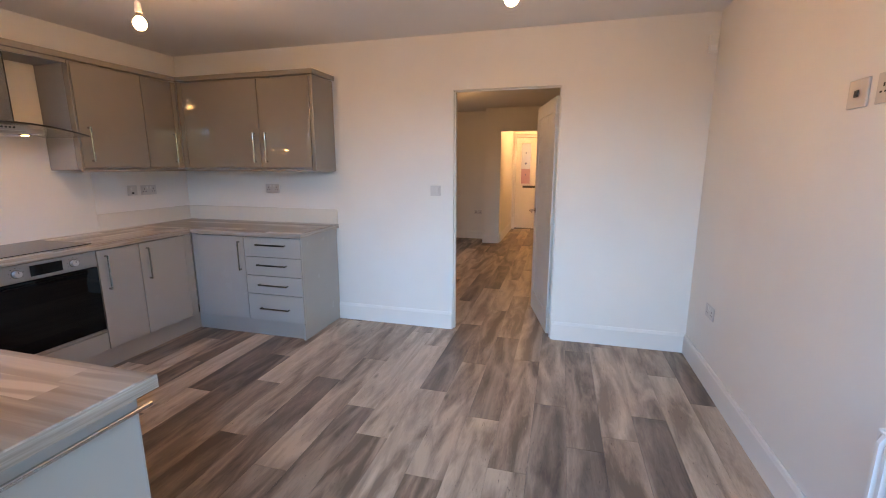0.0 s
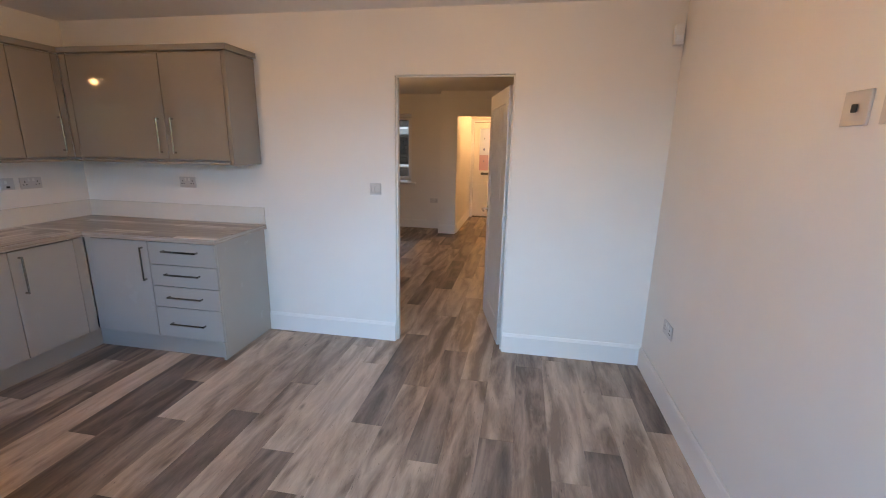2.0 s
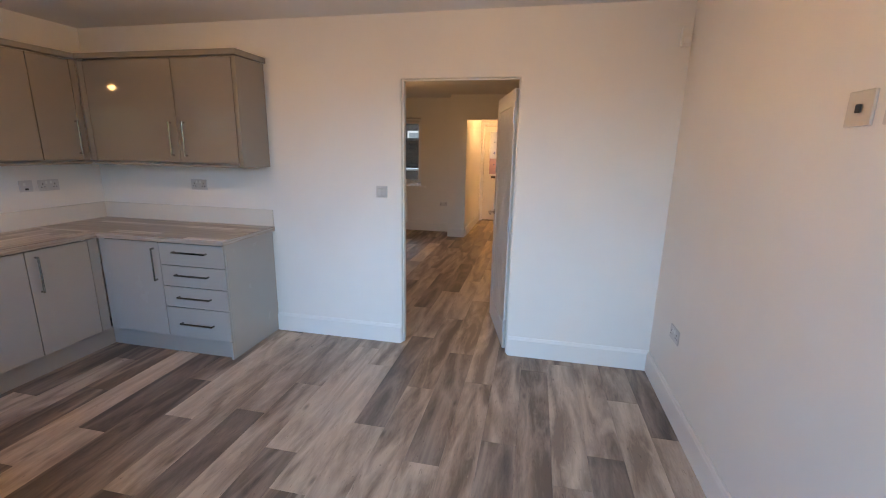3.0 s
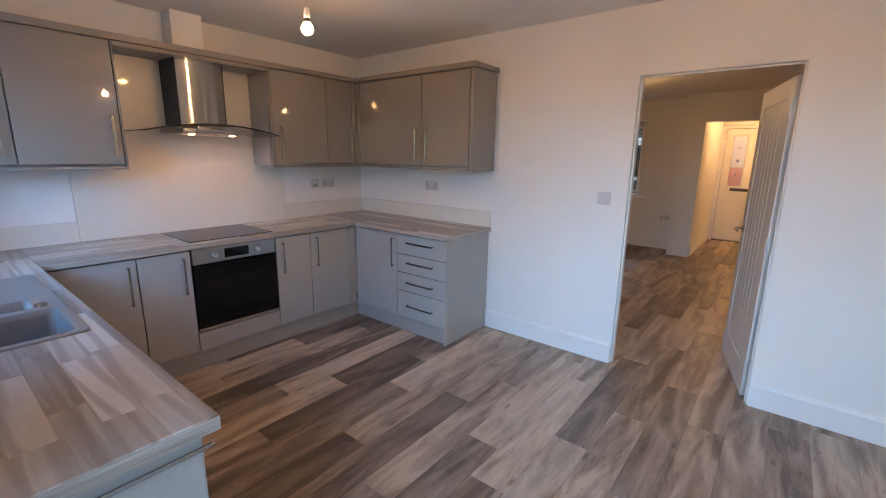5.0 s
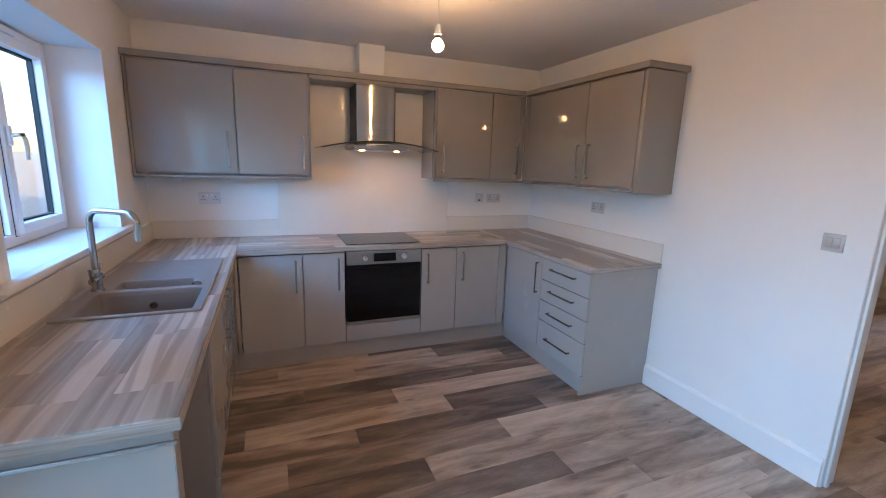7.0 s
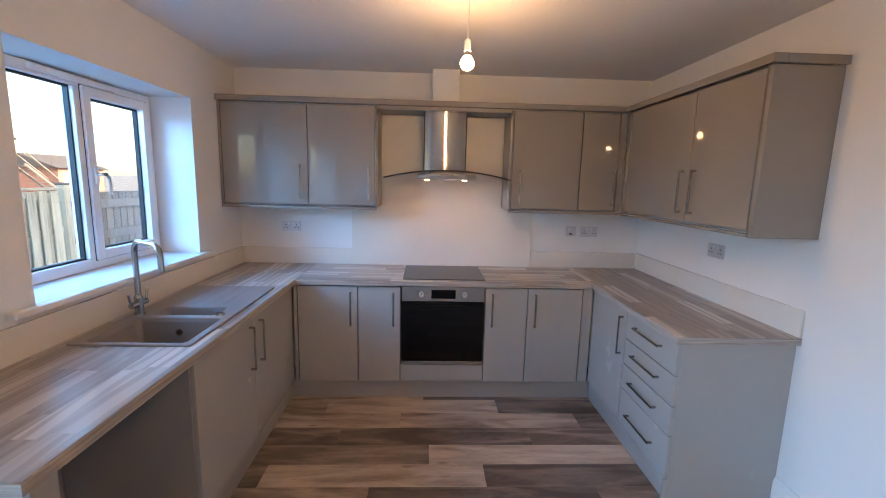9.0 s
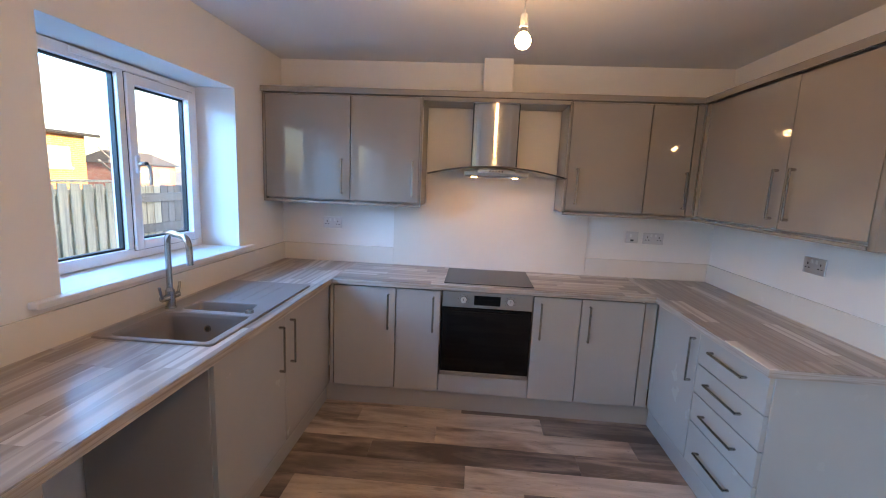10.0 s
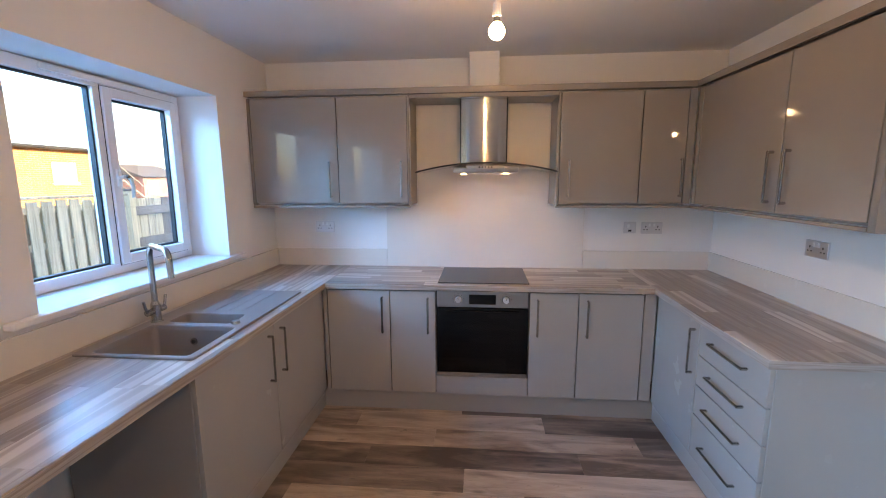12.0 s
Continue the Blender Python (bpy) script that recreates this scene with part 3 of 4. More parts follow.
unit("drawer_unit", "grey gloss unit with four stacked drawers", "drawers", (-2.528, -2.014, BY + DT + 0.03, NY, 0.14, 0.868),
     [(-2.53, -1.995, zs[i + 1], zs[i], ("h", -2.262, (0.80, 0.63, 0.46, 0.256)[i]), {"name": "drawer_front", "hl": 0.28}) for i in range(4)], "y", BY, -1, BG)
ep = thing("end_panel", "grey gloss end panel reaching the floor", "panel", "", (-2.0, 3.45, 0))
part("panel", box(-2.012, -1.994, BY + DT + 0.0005, NY - 0.001, 0.001, 0.868, bev=0.0015), GREYB, ep)
part("foot", box(-2.0118, -1.9942, BY, BY + DT, 0.001, 0.139, bev=0.001), GREYB, ep)

# south run: sink unit, open appliance space and end panel
CS = BS - DT - 0.03
unit("sink_base_cabinet", "grey gloss sink cabinet with a pair of doors", "cabinet", (-3.02, -1.778, SY, CS, 0.14, 0.72),
     [(-3.018, -2.372, Z0, Z1, ("v", -2.43, HT)), (-2.372, -1.757, Z0, Z1, ("v", -2.30, HT))], "y", BS, 1, BG)
ep = thing("side_panel", "grey panel beside the empty appliance space", "panel", "", (-1.765, 0.7, 0))
part("panel", box(-1.775, -1.757, SY + 0.018, BS - DT - 0.0015, 0.001, 0.868, bev=0.0015), GREYM, ep)
part("foot", box(-1.7748, -1.7572, BS - DT - 0.001, BS - 0.001, 0.001, 0.139, bev=0.001), GREYB, ep)
ep = thing("end_panel", "grey gloss end panel below the worktop", "panel", "", (-1.07, 0.7, 0))
part("panel", box(-1.05, -1.03, SY + 0.02, BS - 0.0032, 0.001, 0.868, bev=0.0015), GREYB, ep)
part("edge_strip", box(-1.0498, -1.0302, BS - 0.003, BS - 0.001, 0.001, 0.868), GREYM, ep)
part("inner_panel", box(-1.115, -1.052, SY + 0.02, BS - 0.006, 0.001, 0.868, bev=0.002), GREYM, ep)

# plinths
for nm, b in (("plinth", (BX - 0.045, BX - 0.03, BS - 0.05, BY + 0.045, 0.002, 0.139)), ("plinth", (BX - 0.03, -2.013, BY + 0.03, BY + 0.045, 0.002, 0.139)), ("plinth", (BX - 0.03, -1.777, BS - 0.045, BS - 0.03, 0.002, 0.139))):
    p = thing(nm, "grey plinth board under the base units", "plinth", "plinths", ((b[0] + b[1]) / 2, (b[2] + b[3]) / 2, 0))
    part("board", box(*b), GREYM, p)

# worktop, with the cut-out for the sink
WT0, WT1 = 0.87, 0.908
SK = (-2.80, -1.795, 0.452, 0.962)   # sink outline
wt = thing("worktop", "block-effect wood laminate worktop along three walls", "worktop", "", (-3.0, 0.7, WT0))


def top_slab(x0, x1, y0, y1, mat, hole=None):
    bm = bmesh.new()
    if hole:
        a, b, c, d = hole
        xs, ys = (x0, a, b, x1), (y0, c, d, y1)
        cells = [(i, j) for i in range(3) for j in range(3) if (i, j) != (1, 1)]
    else:
        xs, ys, cells = (x0, x1), (y0, y1), [(0, 0)]
    for i, j in cells:
        add_box(bm, xs[i], xs[i + 1], ys[j], ys[j + 1], WT0, WT1)
    bmesh.ops.remove_doubles(bm, verts=bm.verts, dist=1e-6)
    dead = [f for f in bm.faces if any(g is not f and (g.calc_center_median() - f.calc_center_median()).length < 1e-5 for e in f.edges for g in e.link_faces)]
    bmesh.ops.delete(bm, geom=list(set(dead)), context="FACES")
    es = [e for e in bm.edges if len(e.link_faces) == 2 and e.calc_face_angle(0) > 0.5]
    bmesh.ops.bevel(bm, geom=es, offset=0.003, segments=2, affect="EDGES")
    return part("slab", bm, mat, wt)


top_slab(WX + 0.001, -0.986, SY + 0.001, BS + 0.025, TOP_X, (SK[0] + 0.03, SK[1] - 0.03, SK[2] + 0.03, SK[3] - 0.03))
top_slab(WX + 0.001, BX + 0.02, BS + 0.0255, BY - 0.0255, TOP_Y)
top_slab(WX + 0.001, -1.972, BY - 0.025, NY - 0.001, TOP_X)

EDGE = edge_wood("worktop_edging")
for b in ((BX + 0.02, -0.986, BS + 0.0252, BS + 0.0265, WT0 + 0.001, WT1 - 0.003), (-0.9858, -0.9845, SY + 0.002, BS + 0.0265, WT0 + 0.001, WT1 - 0.003),
          (BX + 0.0202, BX + 0.0215, BS + 0.0267, BY - 0.0267, WT0 + 0.001, WT1 - 0.003), (BX + 0.0215, -1.972, BY - 0.0265, BY - 0.0252, WT0 + 0.001, WT1 - 0.003),
          (-1.9718, -1.9705, BY - 0.0265, NY - 0.002, WT0 + 0.001, WT1 - 0.003)):
    part("edging", box(*b), EDGE, wt, "bleached wood edging strip")
# upstands and splashback
up = thing("upstand", "pale laminate upstand along the worktop", "upstand", "", (WX, 2, WT1))
for b in ((WX + 0.001, WX + 0.016, SY + 0.018, 1.312, WT1, 1.043), (WX + 0.001, WX + 0.016, 2.822, NY - 0.018, WT1, 1.043),
          (WX + 0.001, -1.975, NY - 0.016, NY - 0.001, WT1, 1.043), (WX + 0.001, -0.99, SY + 0.001, SY + 0.016, WT1, 1.043)):
    part("strip", box(*b, bev=0.0015), SPLASH, up)
sp = thing("splashback", "pale glossy splashback panel behind the hob", "splashback", "", (WX, 2.06, WT1))
sb = bmesh.new()
outline = ((1.3135, WT1), (2.8205, WT1), (2.8205, 1.388), (2.548, 1.388), (2.548, 2.128), (1.562, 2.128), (1.562, 1.388), (1.3135, 1.388))
lo_, hi_ = [[sb.verts.new((x_, y_, z_)) for y_, z_ in outline] for x_ in (WX + 0.001, WX + 0.016)]
sb.faces.new(lo_), sb.faces.new(hi_[::-1])
for k in range(8):
    sb.faces.new((lo_[k], lo_[(k + 1) % 8], hi_[(k + 1) % 8], hi_[k]))
part("panel", sb, SPLASH, sp)

# wall units
UG = "fitted wall units"
UC = UX - DT - 0.03
UH = U0 + 0.294
unit("wall_cabinet", "grey gloss wall cabinet with two doors", "cabinet", (WX, UC, 0.405, 1.555, U0 - 0.012, U1 + 0.004),
     [(0.426, 1.047, U0, U1, ("v", 0.992, UH)), (1.047, 1.541, U0, U1, ("v", 1.496, UH))], "x", UX, 1, UG)
unit("wall_cabinet", "grey gloss wall cabinet between hood and corner", "cabinet", (WX, UC, 2.553, 3.405, U0 - 0.012, U1 + 0.004),
     [(2.568, 3.09, U0, U1, ("v", 2.628, UH)), (3.09, 3.372, U0, U1, ("v", 3.345, UH))], "x", UX, 1, UG)
unit("wall_cabinet", "grey gloss wall cabinet with a pair of doors", "cabinet", (UX + 0.02, -1.985, UY + DT + 0.03, NY, U0 - 0.012, U1 + 0.004),
     [(-3.265, -2.497, U0, U1, ("v", -2.545, UH)), (-2.497, -2.003, U0, U1, ("v", -2.43, UH))], "y", UY, -1, UG)
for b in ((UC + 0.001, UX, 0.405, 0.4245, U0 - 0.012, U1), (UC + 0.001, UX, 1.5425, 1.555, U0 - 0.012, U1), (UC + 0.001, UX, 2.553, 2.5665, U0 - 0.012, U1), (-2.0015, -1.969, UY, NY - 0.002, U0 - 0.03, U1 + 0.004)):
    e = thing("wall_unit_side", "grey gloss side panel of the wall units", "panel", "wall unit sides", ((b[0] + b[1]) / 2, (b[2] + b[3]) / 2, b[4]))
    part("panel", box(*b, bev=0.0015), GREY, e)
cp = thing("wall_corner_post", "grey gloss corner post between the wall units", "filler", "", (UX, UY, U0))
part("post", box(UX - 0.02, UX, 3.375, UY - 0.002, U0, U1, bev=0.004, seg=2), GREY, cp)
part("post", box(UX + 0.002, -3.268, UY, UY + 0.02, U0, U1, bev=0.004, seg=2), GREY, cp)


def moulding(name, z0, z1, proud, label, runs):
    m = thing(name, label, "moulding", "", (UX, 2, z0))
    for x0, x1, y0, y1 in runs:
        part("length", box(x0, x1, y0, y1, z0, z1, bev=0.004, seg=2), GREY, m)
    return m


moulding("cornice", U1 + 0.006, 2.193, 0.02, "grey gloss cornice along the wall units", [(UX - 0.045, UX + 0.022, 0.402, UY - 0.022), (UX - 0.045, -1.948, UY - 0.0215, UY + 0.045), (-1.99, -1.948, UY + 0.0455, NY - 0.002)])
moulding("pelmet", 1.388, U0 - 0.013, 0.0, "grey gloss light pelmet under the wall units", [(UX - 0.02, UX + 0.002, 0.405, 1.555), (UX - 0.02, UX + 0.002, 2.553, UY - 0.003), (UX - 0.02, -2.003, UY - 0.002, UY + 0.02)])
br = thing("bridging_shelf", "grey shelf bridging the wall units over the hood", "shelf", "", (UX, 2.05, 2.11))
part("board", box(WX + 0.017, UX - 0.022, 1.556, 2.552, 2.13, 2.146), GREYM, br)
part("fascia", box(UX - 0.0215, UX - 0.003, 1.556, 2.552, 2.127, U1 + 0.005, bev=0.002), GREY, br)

# oven
ov = thing("built_in_oven", "stainless and black glass built-in electric oven", "oven", "", (BX, 2.06, 0.28))
O0, O1 = 1.764, 2.359
part("body", box(WX + 0.05, BX - 0.022, O0 + 0.01, O1 - 0.01, 0.277, 0.864), DARK, ov)
cpn = part("control_panel", box(BX - 0.021, BX + 0.004, O0, O1, 0.757, 0.864, bev=0.002), STEEL, ov, "brushed steel control panel")
part("display", box(BX + 0.0045, BX + 0.0058, 1.975, 2.15, 0.778, 0.843), BLACKG, cpn, "black digital display")
for y in (1.905, 2.215):
    k = part("knob", cyl((BX + 0.0045, y, 0.81), (BX + 0.03, y, 0.81), 0.021, 0.018, seg=28), HINGE, cpn, "round chrome knob")
    part("bezel", cyl((BX + 0.0042, y, 0.81), (BX + 0.0062, y, 0.81), 0.026, seg=28), CHROME, k)
    part("pointer", box(BX + 0.0302, BX + 0.031, y - 0.0015, y + 0.0015, 0.812, 0.826), DARK, k)
    for a in range(-3, 4):
        an = radians(90 - a * 40)
        part("tick", box(BX + 0.0045, BX + 0.0052, y + 0.036 * math.cos(an) - 0.002, y + 0.036 * math.cos(an) + 0.002, 0.81 + 0.036 * math.sin(an) - 0.002, 0.81 + 0.036 * math.sin(an) + 0.002), DARK, cpn)
dr = part("door", box(BX - 0.021, BX + 0.004, O0, O1, 0.302, 0.752, bev=0.002), BLACKG, ov, "black glass drop-down door")
part("trim", box(BX - 0.02, BX + 0.006, O0, O1, 0.279, 0.300, bev=0.002), STEEL, ov, "polished steel bottom trim")
part("grip", box(BX + 0.0045, BX + 0.016, O0 + 0.06, O1 - 0.06, 0.722, 0.736, bev=0.003), BLACKG, dr)

# hob
hb = thing("hob", "black glass electric hob flush on the worktop", "hob", "", (-3.34, 2.06, WT1))
part("glass_top", box(-3.59, -3.085, 1.768, 2.366, WT1 + 0.0008, WT1 + 0.006, bev=0.002), HOBG, hb)

# cooker hood
hd = thing("cooker_hood", "stainless chimney hood with curved glass canopy", "cooker hood", "", (-3.45, 2.06, 1.62))
ch = bmesh.new()
bow = [(-3.372 + 0.605 * (math.cos(radians(a)) - math.cos(radians(15))), 2.0615 + 0.605 * math.sin(radians(a))) for a in (-15 + 2.5 * k for k in range(13))]
ring_lo, ring_hi = [[ch.verts.new((x_, y_, z_)) for x_, y_ in [(WX + 0.018, bow[0][1])] + bow + [(WX + 0.018, bow[-1][1])]] for z_ in (1.69, 2.126)]
loft_n = len(ring_lo)
for k in range(loft_n):
    ch.faces.new((ring_lo[k], ring_lo[(k + 1) % loft_n], ring_hi[(k + 1) % loft_n], ring_hi[k]))
ch.faces.new(ring_lo[::-1]), ch.faces.new(ring_hi)
cm = part("chimney", ch, CHIM, hd, "brushed steel chimney with a gently bowed front")
# Thin dark slabs along both sides of the chimney.
for y in (1.9045, 2.2185):
    part("dark_strip", box(WX + 0.02, -3.371, y - 0.0045, y + 0.0045, 1.692, 2.126, bev=0.001), DARK, cm, "dark strip along the chimney side")
part("body", box(WX + 0.018, -3.235, 1.86, 2.29, 1.628, 1.664, bev=0.008, seg=2), STEEL, hd)
cn = bmesh.new()
yc, half, rise, base = 2.075, 0.465, 0.058, 1.636
pr = []
for k in range(25):
    u = -1 + 2 * k / 24
    pr.append((yc + half * u, base + rise * (1 - u * u)))
rows = []
for x in (WX + 0.018, -3.235, -3.19, -3.175):
    e = 0.0 if x < -3.2 else (0.006 if x < -3.18 else 0.02)
    rows.append([[cn.verts.new((x, yc + (y - yc) * (1 - e * 1.2), z - dz)) for y, z in pr] for dz in (0, 0.006)])
for r0, r1 in zip(rows, rows[1:]):
    for k in range(24):
        cn.faces.new((r0[0][k], r0[0][k + 1], r1[0][k + 1], r1[0][k]))
        cn.faces.new((r0[1][k], r1[1][k], r1[1][k + 1], r0[1][k + 1]))
    for k in (0, 24):
        cn.faces.new((r0[0][k], r1[0][k], r1[1][k], r0[1][k]))
for r in (rows[0], rows[-1]):
    for k in range(24):
        cn.faces.new((r[0][k], r[1][k], r[1][k + 1], r[0][k + 1]))
part("canopy", cn, HOODG, hd, "curved clear glass canopy")
eb = bmesh.new()
for k in range(24):
    (ya, za), (yb, zb) = pr[k], pr[k + 1]
    v = [eb.verts.new((x, yc + (y - yc) * 0.976, z + d)) for x in (-3.1745, -3.1715) for y, z in ((ya, za), (yb, zb)) for d in (0.002, -0.009)]
    for ids in ((0, 1, 3, 2), (4, 6, 7, 5), (0, 2, 6, 4), (1, 5, 7, 3), (0, 4, 5, 1), (2, 3, 7, 6)):
        eb.faces.new([v[i] for i in ids])
part("canopy_edge", eb, DARK, hd, "dark ground edge of the canopy")
fp = part("button_strip", box(-3.234, -3.206, 1.95, 2.20, 1.645, 1.678, bev=0.004, seg=2), STEEL, hd)
for i in range(5):
    part("button", cyl((-3.2055, 2.035 + i * 0.02, 1.662), (-3.201, 2.035 + i * 0.02, 1.662), 0.006, seg=14), DARK, fp)
for y in (1.93, 2.21):
    lm = part("lamp", cyl((-3.28, y, 1.6275), (-3.28, y, 1.622), 0.032, seg=24), CHROME, hd, "recessed hood spotlight")
    part("lens", cyl((-3.28, y, 1.6215), (-3.28, y, 1.6195), 0.018, seg=24), SPOT, lm, "softly glowing lamp lens")
for y in (1.94, 2.075, 2.21):
    part("filter", box(-3.56, -3.33, y - 0.062, y + 0.062, 1.622, 1.6275), PLATE, hd)
bx = thing("duct_boxing", "white painted boxing around the extractor duct", "boxing", "", (WX, 2.06, 2.193))
part("casing", box(WX + 0.001, -3.50, 1.958, 2.166, 2.1935, H - 0.001, bev=0.002), WALL, bx)

# ---- sink and tap ----


def rounded_rect(x0, x1, y0, y1, r, n=6):
    out = []
    for cx, cy, a0 in ((x1 - r, y1 - r, 0), (x0 + r, y1 - r, 90), (x0 + r, y0 + r, 180), (x1 - r, y0 + r, 270)):
        out += [(cx + r * math.cos(radians(a0 + 90 * k / n)), cy + r * math.sin(radians(a0 + 90 * k / n))) for k in range(n + 1)]
    return out


def loft(bm, loops):
    """Skin a list of vertex loops of one length."""
    for a, b in zip(loops, loops[1:]):
        n = len(a)
        for k in range(n):
            bm.faces.new((a[k], a[(k + 1) % n], b[(k + 1) % n], b[k]))


def sink():
    s = thing("sink", "grey-brown composite sink with one and a half bowls", "sink", "", (-2.3, 0.7, WT1))
    zt = WT1 + 0.009
    bm = bmesh.new()
    bowls = [(-2.152, -1.818, 0.515, 0.93, 0.022, 0.18), (-2.335, -2.19, 0.555, 0.875, 0.02, 0.12)]
    outer = rounded_rect(*SK, 0.02)
    lo = [bm.verts.new((x, y, WT1 + 0.0005)) for x, y in outer]
    l1 = [bm.verts.new((x, y, zt - 0.003)) for x, y in outer]
    ins = rounded_rect(SK[0] + 0.004, SK[1] - 0.004, SK[2] + 0.004, SK[3] - 0.004, 0.018)
    l2 = [bm.verts.new((x, y, zt)) for x, y in ins]
    loft(bm, [lo, l1, l2])
    edges = [bm.edges.get((l2[k], l2[(k + 1) % len(l2)])) for k in range(len(l2))]
    for x0, x1, y0, y1, r, d in bowls:
        rim = [bm.verts.new((x, y, zt)) for x, y in rounded_rect(x0, x1, y0, y1, r)]
        loops = [rim]
        for inset, dz in ((0.004, 0.004), (0.008, 0.02), (0.014, d * 0.8), (0.03, d)):
            loops.append([bm.verts.new((x, y, zt - dz)) for x, y in rounded_rect(x0 + inset, x1 - inset, y0 + inset, y1 - inset, r)])
        loft(bm, loops)
        bm.faces.new(loops[-1])
        edges += [bm.edges.get((rim[k], rim[(k + 1) % len(rim)])) for k in range(len(rim))]
    bmesh.ops.triangle_fill(bm, use_beauty=True, edges=edges)
    part("basin", bm, SINKM, s)
    rim = bmesh.new()
    for y in (0.60, 0.675, 0.75, 0.82):
        add_box(rim, -2.76, -2.38, y - 0.0025, y + 0.0025, zt + 0.0002, zt + 0.0016, 0.0006)
    part("drainer_ribs", rim, SINKM, s)
    ov_ = part("overflow", cyl((-2.143, 0.72, 0.845), (-2.135, 0.72, 0.845), 0.016, seg=24), CHROME, s, "round chrome overflow")
    part("hole", cyl((-2.1352, 0.72, 0.845), (-2.134, 0.72, 0.845), 0.010, seg=20), DARK, ov_)
    part("waste_button", cyl((-2.2, 0.895, zt), (-2.2, 0.895, zt + 0.012), 0.021, 0.018, seg=24), CHROME, s, "chrome pop-up waste knob")
    for x, y, z in ((-1.99, 0.72, zt - 0.17), (-2.258, 0.71, zt - 0.11)):
        w = part("waste", cyl((x, y, z + 0.0005), (x, y, z + 0.004), 0.042, seg=28), CHROME, s, "chrome basket waste")
        part("strainer", cyl((x, y, z + 0.0042), (x, y, z + 0.0055), 0.025, seg=20), DARK, w)


sink()
TX, TY = -2.20, 0.497
tap = thing("mixer_tap", "brushed steel swan-neck mixer tap with two levers", "tap", "", (TX, TY, WT1 + 0.009))
zb = WT1 + 0.009
tb = bmesh.new()
add_cyl(tb, (TX, TY, zb), (TX, TY, zb + 0.008), 0.027, 0.026, 24)
add_cyl(tb, (TX, TY, zb + 0.008), (TX, TY, zb + 0.085), 0.021, 0.021, 24)
add_cyl(tb, (TX, TY, zb + 0.085), (TX, TY, zb + 0.10), 0.021, 0.014, 24)
part("base", tb, TAPM, tap)
ux, uy, RB, REACH, TOPZ = 0.574, 0.819, 0.055, 0.262, 1.288     # spout direction, bend, reach, crown
arc = [(0, zb + 0.09), (0, zb + 0.2), (0, TOPZ - RB)]
arc += [(RB * (1 - math.cos(radians(a))), TOPZ - RB + RB * math.sin(radians(a))) for a in range(15, 91, 15)]
arc += [(REACH - RB + RB * math.sin(radians(a)), TOPZ - RB + RB * math.cos(radians(a))) for a in range(0, 91, 15)]
arc.append((REACH + 0.002, TOPZ - 0.12))
arc = [(TX + ux * r, TY + uy * r, z) for r, z in arc]
part("spout", sweep(arc, 0.0135, 16), TAPM, tap)
for sx in (-1, 1):
    lv = part("lever_body", cyl((TX + sx * 0.018, TY, zb + 0.055), (TX + sx * 0.055, TY, zb + 0.055), 0.0155, seg=20), TAPM, tap)
    part("lever", sweep([(TX + sx * 0.052, TY, zb + 0.055), (TX + sx * 0.062, TY, zb + 0.08), (TX + sx * 0.07, TY, zb + 0.115)], 0.0065), TAPM, lv)

# towel rail on the end panel
tr_ = thing("towel_rail", "slim white metal towel rail on the end panel", "towel rail", "", (-1.0, 0.77, 0.83))
for z, r in ((0.866, 0.0035), (0.831, 0.0055)):
    part("rail", box(-1.0 - r, -1.0 + r, 0.556, 1.004, z - r, z + r, bev=0.002), RAILM, tr_)
for y in (0.556,):
    part("bracket", box(-1.0295, -0.994, y - 0.006, y + 0.006, 0.822, 0.869, bev=0.002), RAILM, tr_)

# ---- electrical plates ----


def plate(name, label, centre, normal, width, height, kind):
    """A wall plate. normal: the wall's inward axis ('x+', 'y-', 'x-')."""
    p = thing(name, label, "socket" if "socket" in name else "switch", "wall plates", centre)
    cx, cy, cz = centre
    s = 1 if normal[1] == "+" else -1

    def b(u0, u1, z0, z1, d0, d1, bev=0.0):
        if normal[0] == "x":
            a, c = sorted((cx + s * d0, cx + s * d1))
            return box(a, c, cy + u0, cy + u1, cz + z0, cz + z1, bev=bev)
        a, c = sorted((cy + s * d0, cy + s * d1))
        return box(cx + u0, cx + u1, a, c, cz + z0, cz + z1, bev=bev)

    fp_ = part("faceplate", b(-width / 2, width / 2, -height / 2, height / 2, 0.0005, 0.009, 0.002), PLATE if kind != "plain" else PLASTIC, p)
    if kind == "double":
        for q in (-width * 0.25, width * 0.25):
            part("rocker", b(q * 0.45 - 0.007, q * 0.45 + 0.007, 0.012, 0.034, 0.0092, 0.0125, 0.001), PLASTIC, fp_)
            for du, dz, w, h in ((0, 0.010, 0.0035, 0.006), (-0.011, -0.012, 0.005, 0.003), (0.011, -0.012, 0.005, 0.003)):
                part("slot", b(q * 1.15 + du - w, q * 1.15 + du + w, dz - h, dz + h, 0.0092, 0.0098), DARK, fp_)
    elif kind == "spur":
        part("rocker", b(-0.02, -0.004, 0.0, 0.025, 0.0092, 0.0125, 0.001), PLASTIC, fp_)
        part("fuse_carrier", b(-0.012, 0.012, -0.03, -0.016, 0.0092, 0.011, 0.001), DARK, fp_)
    elif kind == "switch":
        part("rocker", b(-0.03, -0.001, -0.025, 0.025, 0.0092, 0.0135, 0.0015), PLATE, fp_)
        part("rocker", b(0.001, 0.03, -0.025, 0.025, 0.0092, 0.0135, 0.0015), PLATE, fp_)
    elif kind == "aerial":
        part("terminal", b(-0.012, 0.012, -0.012, 0.012, 0.0092, 0.014, 0.003), DARK, fp_)
    return p


